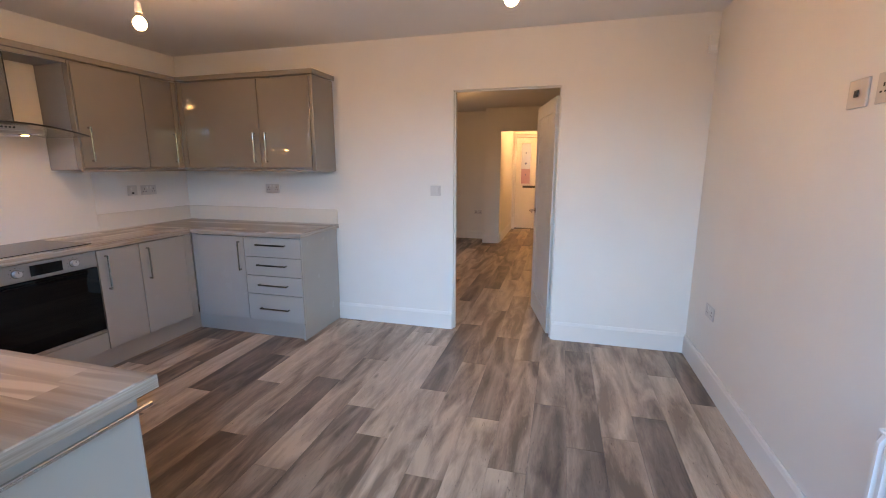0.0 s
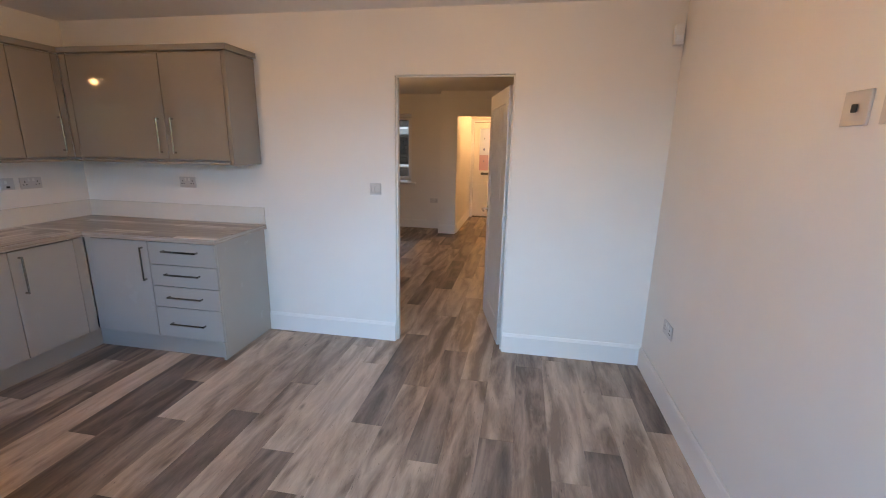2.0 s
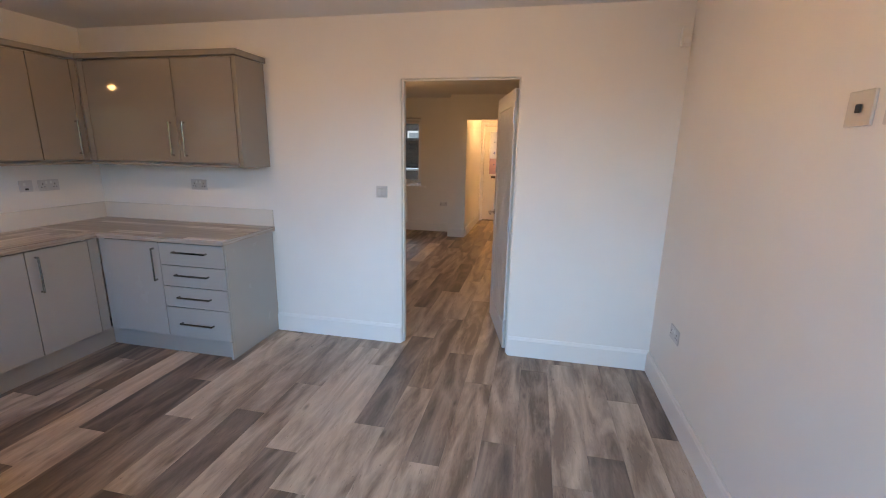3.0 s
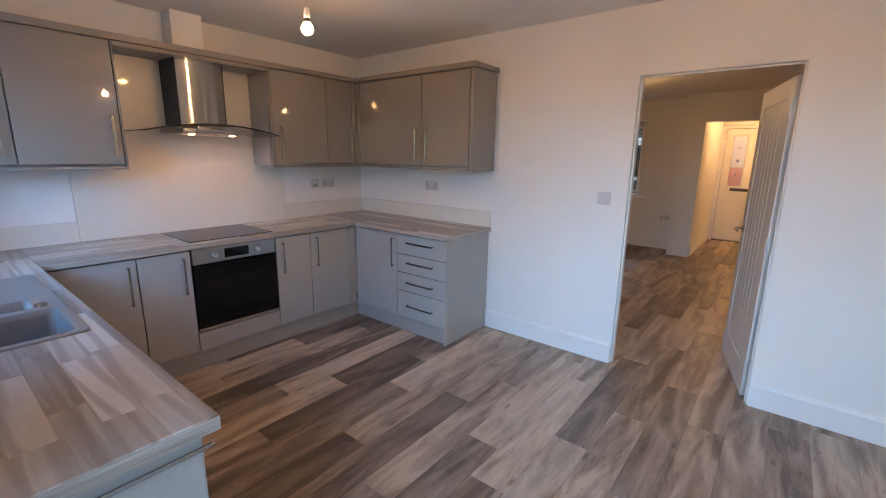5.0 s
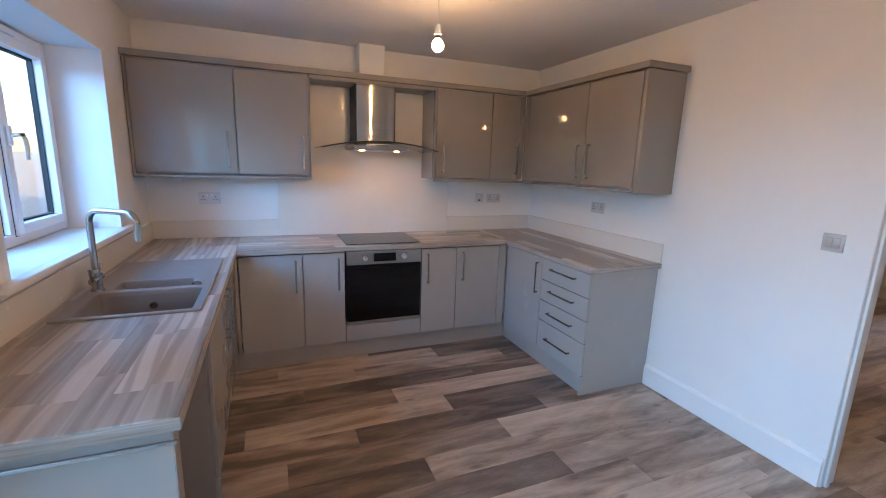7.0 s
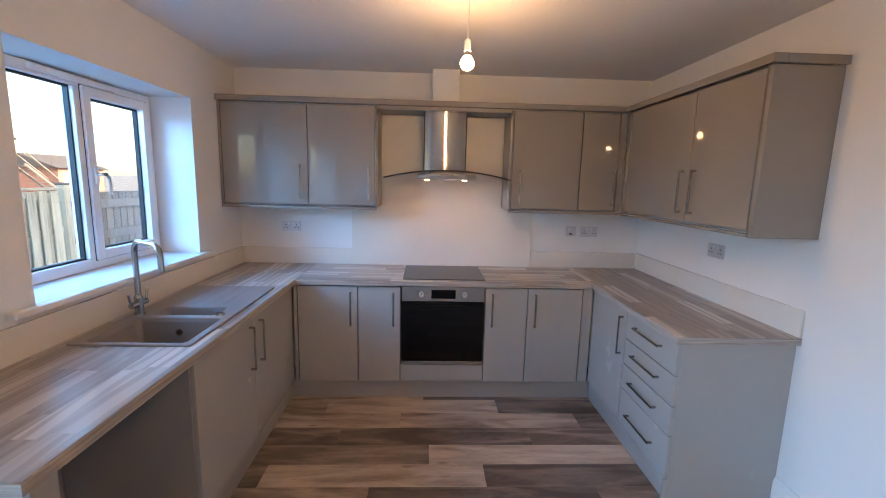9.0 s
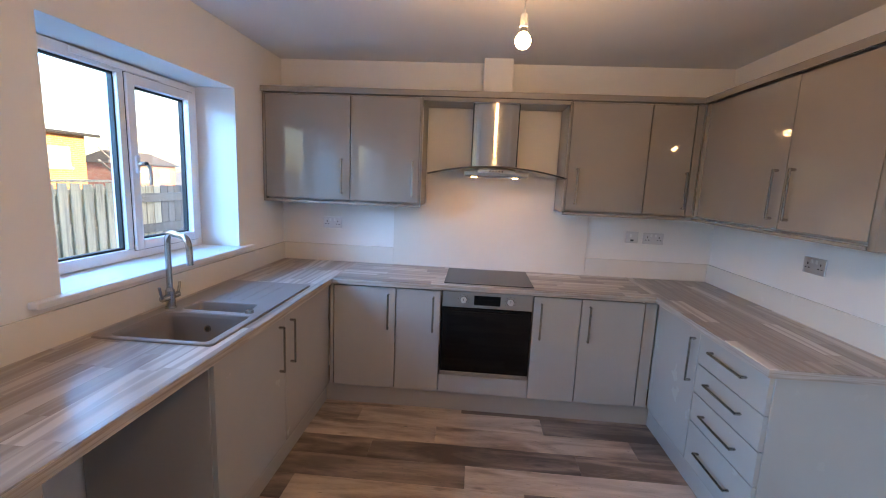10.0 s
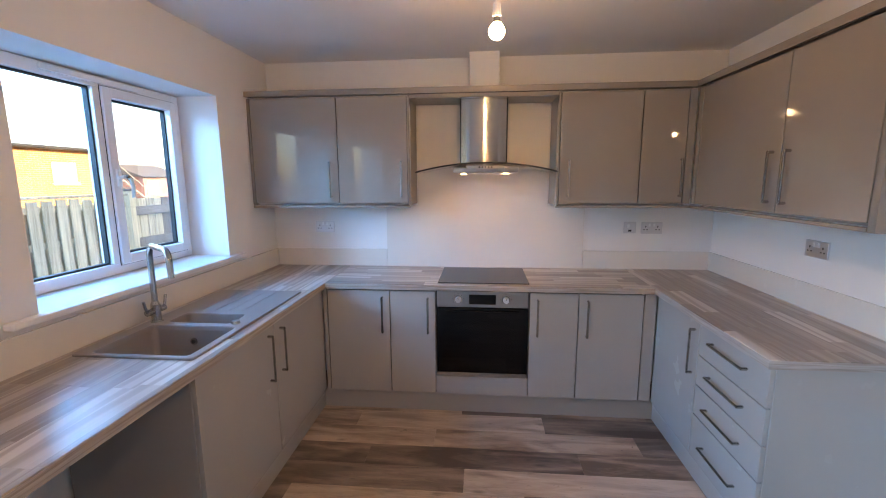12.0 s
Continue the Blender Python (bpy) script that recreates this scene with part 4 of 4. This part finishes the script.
plate("double_socket", "steel double socket above the worktop", (WX, 0.812, 1.219), "x+", 0.15, 0.086, "double")
plate("spur_socket", "steel fused spur switch above the worktop", (WX, 3.158, 1.222), "x+", 0.088, 0.086, "spur")
plate("double_socket", "steel double socket above the worktop", (WX, 3.315, 1.219), "x+", 0.15, 0.086, "double")
plate("double_socket", "steel double socket above the drawer worktop", (-2.646, NY, 1.225), "y-", 0.15, 0.086, "double")
plate("light_switch", "steel double light switch beside the doorway", (-1.036, NY, 1.226), "y-", 0.088, 0.086, "switch")
plate("aerial_socket", "steel aerial socket high on the bare wall", (EX, 2.125, 1.68), "x-", 0.105, 0.098, "aerial")
plate("double_socket", "steel double socket high on the bare wall", (EX, 1.945, 1.68), "x-", 0.165, 0.098, "double")
plate("double_socket", "steel double socket low on the bare wall", (EX, 3.28, 0.487), "x-", 0.15, 0.086, "double")
plate("double_socket", "steel double socket on the living room wall", (-1.58, FAR, 0.535), "y-", 0.15, 0.086, "double")
pir = thing("alarm_sensor", "small white alarm sensor in the wall corner", "sensor", "", (0.94, 3.70, 2.19))
part("casing", box(0.915, 0.968, 3.69, 3.735, 2.185, 2.30, bev=0.008, seg=2), PLASTIC, pir)
part("lens", box(0.921, 0.962, 3.686, 3.6895, 2.20, 2.235, bev=0.001), UPVC, pir)

# ---- lamps ----


def pendant(x, y, zb, label, glowing):
    p = thing("pendant_bulb", label, "lamp", "bare pendant bulbs", (x, y, H))
    part("ceiling_rose", cyl((x, y, H - 0.0005), (x, y, H - 0.028), 0.045, 0.036, seg=28), PLASTIC, p)
    part("flex", cyl((x, y, H - 0.028), (x, y, zb + 0.10), 0.0032, seg=8), PLASTIC, p)
    part("lampholder", cyl((x, y, zb + 0.052), (x, y, zb + 0.10), 0.017, 0.014, seg=20), PLASTIC, p)
    part("cap", cyl((x, y, zb + 0.03), (x, y, zb + 0.052), 0.0135, seg=16), CHROME, p)
    bm = bmesh.new()
    bmesh.ops.create_uvsphere(bm, u_segments=18, v_segments=12, radius=0.031, matrix=Matrix.Translation((x, y, zb)))
    for v in bm.verts:
        if v.co.z > zb + 0.008:
            f = min(1.0, (v.co.z - zb - 0.008) / 0.024)
            v.co.x, v.co.y, v.co.z = x + (v.co.x - x) * (1 - 0.25 * f), y + (v.co.y - y) * (1 - 0.25 * f), v.co.z + 0.008 * f
    part("bulb", bm, glowing, p, "glowing warm bulb")
    return p


pendant(-2.131, 2.103, 2.149, "bare glowing pendant bulb over the kitchen", BULB)
pendant(-0.255, 2.27, 2.149, "bare glowing pendant bulb over the dining end", BULB)
pendant(-1.76, 6.26, 2.149, "bare glowing pendant bulb in the living room", BULB)
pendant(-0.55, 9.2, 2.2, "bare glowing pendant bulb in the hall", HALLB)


# ---- radiators ----
def radiator(along, a, b, wall, out, z0, z1, label):
    """Panel radiator with pressed flutes. along: axis of its length."""
    r = thing("radiator", label, "radiator", "", ((a + b) / 2, wall, z0) if along == "x" else (wall, (a + b) / 2, z0))
    bm = bmesh.new()
    d0, d1, d2 = wall + out * 0.045, wall + out * 0.085, wall + out * 0.097
    n = max(6, int((b - a) / 0.033))
    prof = []
    for k in range(n):
        u = a + 0.015 + (b - a - 0.03) * k / n
        w = (b - a - 0.03) / n
        prof += [(u, d1), (u + 0.25 * w, d2), (u + 0.65 * w, d2), (u + 0.9 * w, d1)]
    prof += [(b - 0.015, d1)]
    levels = [(z0, 0.6), (z0 + 0.03, 1.0), (z1 - 0.03, 1.0), (z1 - 0.008, 0.6)]
    rows_ = []
    for z, s in levels:
        row = []
        for u, d in prof:
            dd = d1 + (d - d1) * (1 if s == 1.0 else 0)
            row.append(bm.verts.new((u, dd, z) if along == "x" else (dd, u, z)))
        rows_.append(row)
    for p, q in zip(rows_, rows_[1:]):
        for k in range(len(p) - 1):
            bm.faces.new((p[k], p[k + 1], q[k + 1], q[k]))
    lo, hi = sorted((d0, d1 - out * 0.002))
    if along == "x":
        add_box(bm, a, b, lo, hi, z0, z1, 0.004)
    else:
        add_box(bm, lo, hi, a, b, z0, z1, 0.004)
    part("panel", bm, UPVC, r)
    c = (a + b) / 2
    for u in (a + 0.1, b - 0.1):
        lo, hi = sorted((wall + out * 0.001, d0))
        part("bracket", box(u - 0.015, u + 0.015, lo, hi, z0 + 0.05, z1 - 0.05) if along == "x" else box(lo, hi, u - 0.015, u + 0.015, z0 + 0.05, z1 - 0.05), UPVC, r)
    u = a + 0.03
    e = wall + out * 0.06
    part("pipe", cyl((u, e, 0.001), (u, e, z0 + 0.02), 0.0075) if along == "x" else cyl((e, u, 0.001), (e, u, z0 + 0.02), 0.0075), CHROME, r, "chrome feed pipe")
    return r


radiator("y", 0.75, 1.62, EX, -1, 0.13, 0.70, "white pressed steel panel radiator on the bare wall")
radiator("x", -2.88, -2.27, FAR, -1, 0.16, 0.76, "white panel radiator under the living room window")

# ---- living room and hall ----
upvc_window("window_2", LWIN[0] + 0.005, LWIN[1] - 0.005, LWIN[2] + 0.005, LWIN[3] - 0.004, FAR + 0.2, 0.07, -2.735, True, "white uPVC living room window with one opening sash", -1)
s2 = bmesh.new()
add_box(s2, LWIN[0] - 0.1, LWIN[1] + 0.1, FAR - 0.05, FAR - 0.001, LWIN[2] - 0.024, LWIN[2] + 0.002, 0.008, 3)
add_box(s2, LWIN[0] + 0.002, LWIN[1] - 0.002, FAR - 0.003, FAR + 0.198, LWIN[2] + 0.0005, LWIN[2] + 0.002)
structure("window_sill_2", s2, TRIM, "white painted living room window board", "sill")
pp = thing("paper_sheet", "loose white sheets of paper on the window sill", "paper", "", (-2.2, FAR + 0.05, LWIN[2]))
part("sheet", box(-2.33, -2.12, FAR - 0.03, FAR + 0.12, LWIN[2] + 0.003, LWIN[2] + 0.006), PLASTIC, pp)
ps = box(-0.1, 0.1, -0.07, 0.07, 0, 0.002)
bmesh.ops.transform(ps, matrix=Matrix.Translation((-2.2, FAR + 0.05, LWIN[2] + 0.016)) @ Euler((radians(8), radians(-6), radians(20))).to_matrix().to_4x4(), verts=ps.verts)
part("sheet", ps, PLASTIC, pp)

fd = tagged(new("door_2"), "white composite front door with leaded glass", "door", kind="structure")
F0, F1 = -1.088, -0.202
for b in ((F0, F0 + 0.06, 0.0, 2.118), (F1 - 0.06, F1, 0.0, 2.118), (F0 + 0.06, F1 - 0.06, 2.058, 2.118)):
    part("frame", box(b[0], b[1], FRONT + 0.04, FRONT + 0.12, b[2], b[3], bev=0.004), UPVC, fd)
L0, L1 = F0 + 0.065, F1 - 0.065
gx0, gx1, gz0, gz1 = -0.905, -0.705, 1.04, 1.93
for b in ((L0, gx0, 0.03, 2.05), (gx1, L1, 0.03, 2.05), (gx0, gx1, 0.03, gz0), (gx0, gx1, gz1, 2.05)):
    part("slab", box(b[0], b[1], FRONT + 0.055, FRONT + 0.1, b[2], b[3]), DOORP, fd)
part("threshold", box(L0, L1, FRONT + 0.03, FRONT + 0.12, 0.002, 0.027), CHROME, fd)
for b in ((gx0 - 0.02, gx0, gz0 - 0.02, gz1 + 0.02), (gx1, gx1 + 0.02, gz0 - 0.02, gz1 + 0.02), (gx0, gx1, gz1, gz1 + 0.02), (gx0, gx1, gz0 - 0.02, gz0)):
    part("bead", box(b[0], b[1], FRONT + 0.045, FRONT + 0.0545, b[2], b[3], bev=0.003), DOORP, fd)
mdz = gz0 + 0.33
for nm, z0_, z1_, m_ in (("pane", mdz + 0.001, gz1, LEADG), ("coloured_pane", gz0, mdz, REDG)):
    q = part(nm, box(gx0 + 0.001, gx1 - 0.001, FRONT + 0.07, FRONT + 0.078, z0_, z1_), m_, fd)
    q.visible_shadow = False
for zc, r_ in ((1.72, 0.02), (1.49, 0.034), (1.24, 0.022)):
    dm = bmesh.new()
    vs = [dm.verts.new((-0.805 + a * r_ * 0.75, FRONT + yy, zc + c * r_)) for yy in (0.062, 0.068) for a, c in ((0, 1), (1, 0), (0, -1), (-1, 0))]
    for ids in ((0, 1, 2, 3), (7, 6, 5, 4), (0, 4, 5, 1), (1, 5, 6, 2), (2, 6, 7, 3), (3, 7, 4, 0)):
        dm.faces.new([vs[i] for i in ids])
    part("diamond", dm, BLUEG, fd, "blue diamond of coloured glass")
part("letter_plate", box(-0.86, -0.58, FRONT + 0.046, FRONT + 0.0548, 0.945, 0.995, bev=0.003), DARK, fd, "dark letter plate")
for px in (L0 + 0.09, L1 - 0.35):
    bm = bmesh.new()
    for c in ((px, px + 0.26, 0.24, 0.252), (px, px + 0.26, 0.72, 0.732), (px, px + 0.012, 0.252, 0.72), (px + 0.248, px + 0.26, 0.252, 0.72)):
        add_box(bm, c[0], c[1], FRONT + 0.049, FRONT + 0.0548, c[2], c[3], 0.002)
    part("panel_moulding", bm, DOORP, fd)

# ---- outside ----
gd = bmesh.new()
for a, b, c, d in ((-400, 400, -400, OUT), (-400, 400, FRONT + 0.2, 400), (-400, WX - 0.15, OUT, FRONT + 0.2), (EX + 0.15, 400, OUT, FRONT + 0.2), (WX - 0.15, -1.39, FAR + 0.3, FRONT + 0.2)):
    vs = [gd.verts.new(p) for p in ((a, c, -0.16), (b, c, -0.16), (b, d, -0.16), (a, d, -0.16))]
    gd.faces.new(vs)
structure("ground", gd, GROUND, "pale gravel and paving outside the house", "ground")

FY = -3.0
fence = thing("fence", "timber garden fence of spaced upright boards", "fence", "", (-4.5, FY, -0.16))
n = 0
x = -6.0
while x < -1.2:
    w = 0.125 + 0.006 * math.sin(n * 2.3)
    z = 1.365 + 0.008 * math.sin(n * 1.7)
    part("board", box(x, x + w, FY, FY + 0.02, -0.1, z, bev=0.003), FENCE, fence)
    x += w + 0.046
    n += 1
for k in range(28):
    part("back_board", box(-5.945 + k * 0.171, -5.82 + k * 0.171, FY - 0.068, FY - 0.047, -0.1, 1.24 + 0.008 * math.sin(k * 2.9), bev=0.003), FENCE, fence, "weathered board behind the gap")
for z in (0.2, 0.8, 1.22):
    part("rail", box(-6.05, -1.2, FY - 0.045, FY - 0.002, z, z + 0.08, bev=0.004), FENCE, fence)
part("capping", box(-6.05, -1.2, FY - 0.03, FY + 0.04, 1.382, 1.412, bev=0.005), FENCE, fence)
for px in (-6.22, -3.9, -1.7):
    p = part("post", box(px - 0.05, px + 0.05, FY - 0.15, FY - 0.05, -0.16, 1.44, bev=0.005), FENCE, fence)
    part("post_cap", box(px - 0.065, px + 0.065, FY - 0.165, FY - 0.035, 1.441, 1.475, bev=0.01), FENCE2, p)
fence2 = thing("fence", "weathered grey timber fence panels with rails", "fence", "", (-7.5, FY - 0.4, -0.16))
for i in range(18):
    part("board", box(-9.2 + i * 0.165, -9.05 + i * 0.165, FY - 0.42, FY - 0.40, -0.1, 1.315 + 0.01 * math.sin(i * 3.1), bev=0.003), FENCE if i > 11 else FENCE2, fence2)
for z in (0.55, 1.05):
    part("rail", box(-9.2, -6.25, FY - 0.398, FY - 0.35, z, z + 0.14, bev=0.004), FENCE2, fence2)


def building(name, label, x0, x1, y0, y1, eaves, wall_mat, windows, roof_h=2.2, base=-0.16):
    b = thing(name, label, "building", "", ((x0 + x1) / 2, (y0 + y1) / 2, base))
    part("wall", box(x0, x1, y0, y1, base, eaves), wall_mat, b)
    bm = bmesh.new()
    o = 0.35
    yr = (y0 + y1) / 2
    v = [bm.verts.new(p) for p in ((x0 - o, y0 - o, eaves), (x1 + o, y0 - o, eaves), (x1 + o, y1 + o, eaves), (x0 - o, y1 + o, eaves), (x0 - o, yr, eaves + roof_h), (x1 + o, yr, eaves + roof_h))]
    for ids in ((0, 1, 5, 4), (2, 3, 4, 5), (0, 4, 3), (1, 2, 5), (0, 3, 2, 1)):
        bm.faces.new([v[i] for i in ids])
    part("roof", bm, SLATE, b)
    part("gutter", cyl((x0 - 0.3, y1 + 0.38, eaves - 0.03), (x1 + 0.3, y1 + 0.38, eaves - 0.03), 0.06, seg=10), DARK, b)
    for wx, wz, ww, wh, face in windows:
        yw = y1 if face > 0 else y0
        s = face
        lo, hi = sorted((yw + s * 0.005, yw + s * 0.05))
        w = part("window", box(wx, wx + ww, lo, hi, wz, wz + wh, bev=0.01), UPVC, b)
        lo, hi = sorted((yw + s * 0.052, yw + s * 0.06))
        part("pane", box(wx + 0.08, wx + ww / 2 - 0.03, lo, hi, wz + 0.08, wz + wh - 0.08), FARPANE, w)
        part("pane", box(wx + ww / 2 + 0.03, wx + ww - 0.08, lo, hi, wz + 0.08, wz + wh - 0.08), FARPANE, w)
        lo, hi = sorted((yw + s * 0.004, yw + s * 0.09))
        part("sill", box(wx - 0.05, wx + ww + 0.05, lo, hi, wz - 0.1, wz - 0.01), PLASTIC, w)
    return b


building("brick_building", "orange brick building in low sunlight behind the fence", -16.9, -4.0, -22, -14, 2.85, ORANGE, [(-16.2, 1.55, 0.95, 0.75, 1), (-13.6, 1.4, 1.1, 0.9, 1), (-10.6, 1.4, 1.1, 0.9, 1), (-7.6, 1.4, 1.1, 0.9, 1)], 0.25)
building("far_building", "red brick building far behind the garden", -44, -38.8, -36, -30, 2.0, REDB, [(-40.5, 0.4, 1.2, 1.2, 1), (-43, 0.4, 1.2, 1.2, 1)], 1.2)
st = thing("outdoor_stair", "pale metal outdoor stair by the far building", "stair", "", (-35, -29, -0.16))
for i in range(9):
    part("tread", box(-37.2 + i * 0.34, -36.86 + i * 0.34, -29.5, -28.6, 0.25 * i, 0.25 * i + 0.06), FENCE2, st)
for y in (-29.5, -28.6):
    part("handrail", sweep([(-37.2, y, 1.0), (-34.2, y, 3.25)], 0.05, 8), FENCE2, st)
    part("stringer", sweep([(-37.2, y, 0.0), (-34.2, y, 2.2)], 0.09, 8), FENCE2, st)
building("house_opposite", "dark brown brick house across the street", -16, 6, 19, 27, 5.6, BROWNB, [(-5.4, 3.0, 1.2, 1.5, -1), (-8.5, 3.0, 1.2, 1.5, -1), (-5.4, 0.9, 1.2, 1.4, -1), (-2, 3.0, 1.2, 1.5, -1)], 2.6)
gw = thing("garden_wall", "dark rough stone wall across the street", "wall", "", (-5, 13, -0.16))
part("core", box(-14, 8, 13.03, 13.4, -0.16, 1.75), STONE, gw)
part("coping", box(-14, 8, 12.95, 13.45, 1.751, 1.85, bev=0.02), STONE, gw)

fw = thing("front_wall", "low brown brick front garden wall with pale coping", "wall", "", (-4, 11, -0.16))
part("brickwork", box(-7, -1.6, 11, 11.22, -0.16, 1.02), BROWNB, fw)
part("coping", box(-7.02, -1.58, 10.96, 11.26, 1.021, 1.075, bev=0.008), COPING, fw, "pale concrete coping")
rs = random.Random(5)


def stone_mesh():
    """One rough block, one metre in size, to be scaled to its place."""
    bm = bmesh.new()
    add_box(bm, -0.5, 0.5, -0.5, 0.5, -0.5, 0.5)
    bmesh.ops.bevel(bm, geom=bm.edges[:], offset=0.07, segments=1, affect="EDGES")
    for v in bm.verts:
        v.co += Vector((rs.uniform(-0.05, 0.05), rs.uniform(-0.1, 0.1), rs.uniform(-0.06, 0.06)))
    me = bpy.data.meshes.new("stone")
    bm.to_mesh(me)
    bm.free()
    me.materials.append(STONE)
    return me


stones = [stone_mesh() for i in range(8)]
z = 0.75
while z < 1.72:
    h = min(rs.uniform(0.07, 0.13), 1.75 - z)
    x = -8.0 - rs.random() * 0.4
    while x < -2.0:
        w = rs.uniform(0.12, 0.42)
        o = new("stone", rs.choice(stones))
        o.parent = gw
        o.location = (x + w / 2 + 5, 0.02 - rs.random() * 0.02, z + h / 2 + 0.16)
        o.scale = (w - 0.012, 0.1, h - 0.01)
        x += w
    z += h

# ---- floor planks ----
floor = structure("floor", box(WX - 0.15, EX + 0.15, OUT, FRONT + 0.04, -0.16, -0.004), UNDER, "grey-brown wood plank floor through both rooms", "floor")
PW, PX, PL = 0.18465, 0.642, 1.22
PHASE = {-20: 1.245, -19: 1.775, -18: 1.40, -17: 1.97, -16: 2.28, -15: 1.65, -14: 2.49, -13: 1.95, -12: 2.64, -11: 1.77, -10: 2.375, -9: 2.13,
         -8: 2.675, -7: 3.125, -6: 2.447, -5: 3.27, -4: 2.69, -3: 3.53, -2: 2.45, -1: 2.70, 0: 3.27, 1: 2.94}
LIGHT = {(-20, 0), (-19, -1), (-17, 0), (-16, -1), (-14, 0), (-13, 0), (-10, 0), (-9, 0), (-9, 1), (-5, 0), (-6, -1), (-2, 0), (0, -1), (1, -1), (-8, -1)}
DARKS = {(-20, -1), (-20, 1), (-19, 1), (-18, 0), (-17, -1), (-16, 0), (-15, 0), (-14, -1), (-13, -1), (-12, -1), (-11, -1), (-10, -1), (-8, 0), (-6, 0), (-4, -1), (-1, -1), (1, 0), (-3, -2)}
rp = random.Random(11)
shared = {}


def plank_mesh(w, l):
    key = (round(w, 3), round(l, 3))
    if key not in shared:
        bm = bmesh.new()
        add_box(bm, -w / 2, w / 2, -l / 2, l / 2, -0.004, 0.0)
        top = [e for e in bm.edges if all(v.co.z > -0.001 for v in e.verts)]
        bmesh.ops.bevel(bm, geom=top, offset=0.0012, segments=1, affect="EDGES")
        me = bpy.data.meshes.new("plank")
        bm.to_mesh(me)
        bm.free()
        me.materials.append(P_MID)
        shared[key] = me
    return shared[key]


Y_END = FRONT + 0.03
for k in range(-24, 2):
    x0, x1 = max(PX + k * PW, WX - 0.1), min(PX + (k + 1) * PW, EX + 0.1)
    if x1 - x0 < 0.01:
        continue
    ph = PHASE.get(k, 1.0 + (k * 0.47) % 1.2)
    y = ph - PL * math.ceil((ph - OUT) / PL)
    while y < Y_END:
        a, b = max(y, OUT + 0.01), min(y + PL, Y_END)
        if b - a > 0.02:
            o = new("plank", plank_mesh(x1 - x0 - 0.0006, b - a - 0.0006))
            o.location = ((x0 + x1) / 2, (a + b) / 2, 0)
            r = rp.random()
            o.material_slots[0].link = "OBJECT"
            cell = (k, round((y - ph) / PL))
            known = -20 <= k and 0.4 < a < 3.6
            pick = (P_DARK if cell in DARKS else P_LIGHT if cell in LIGHT else P_MID) if known else (P_DARK if r < 0.3 else P_MID if r < 0.68 else P_LIGHT)
            o.material_slots[0].material = pick
            o.parent = floor
        y += PL
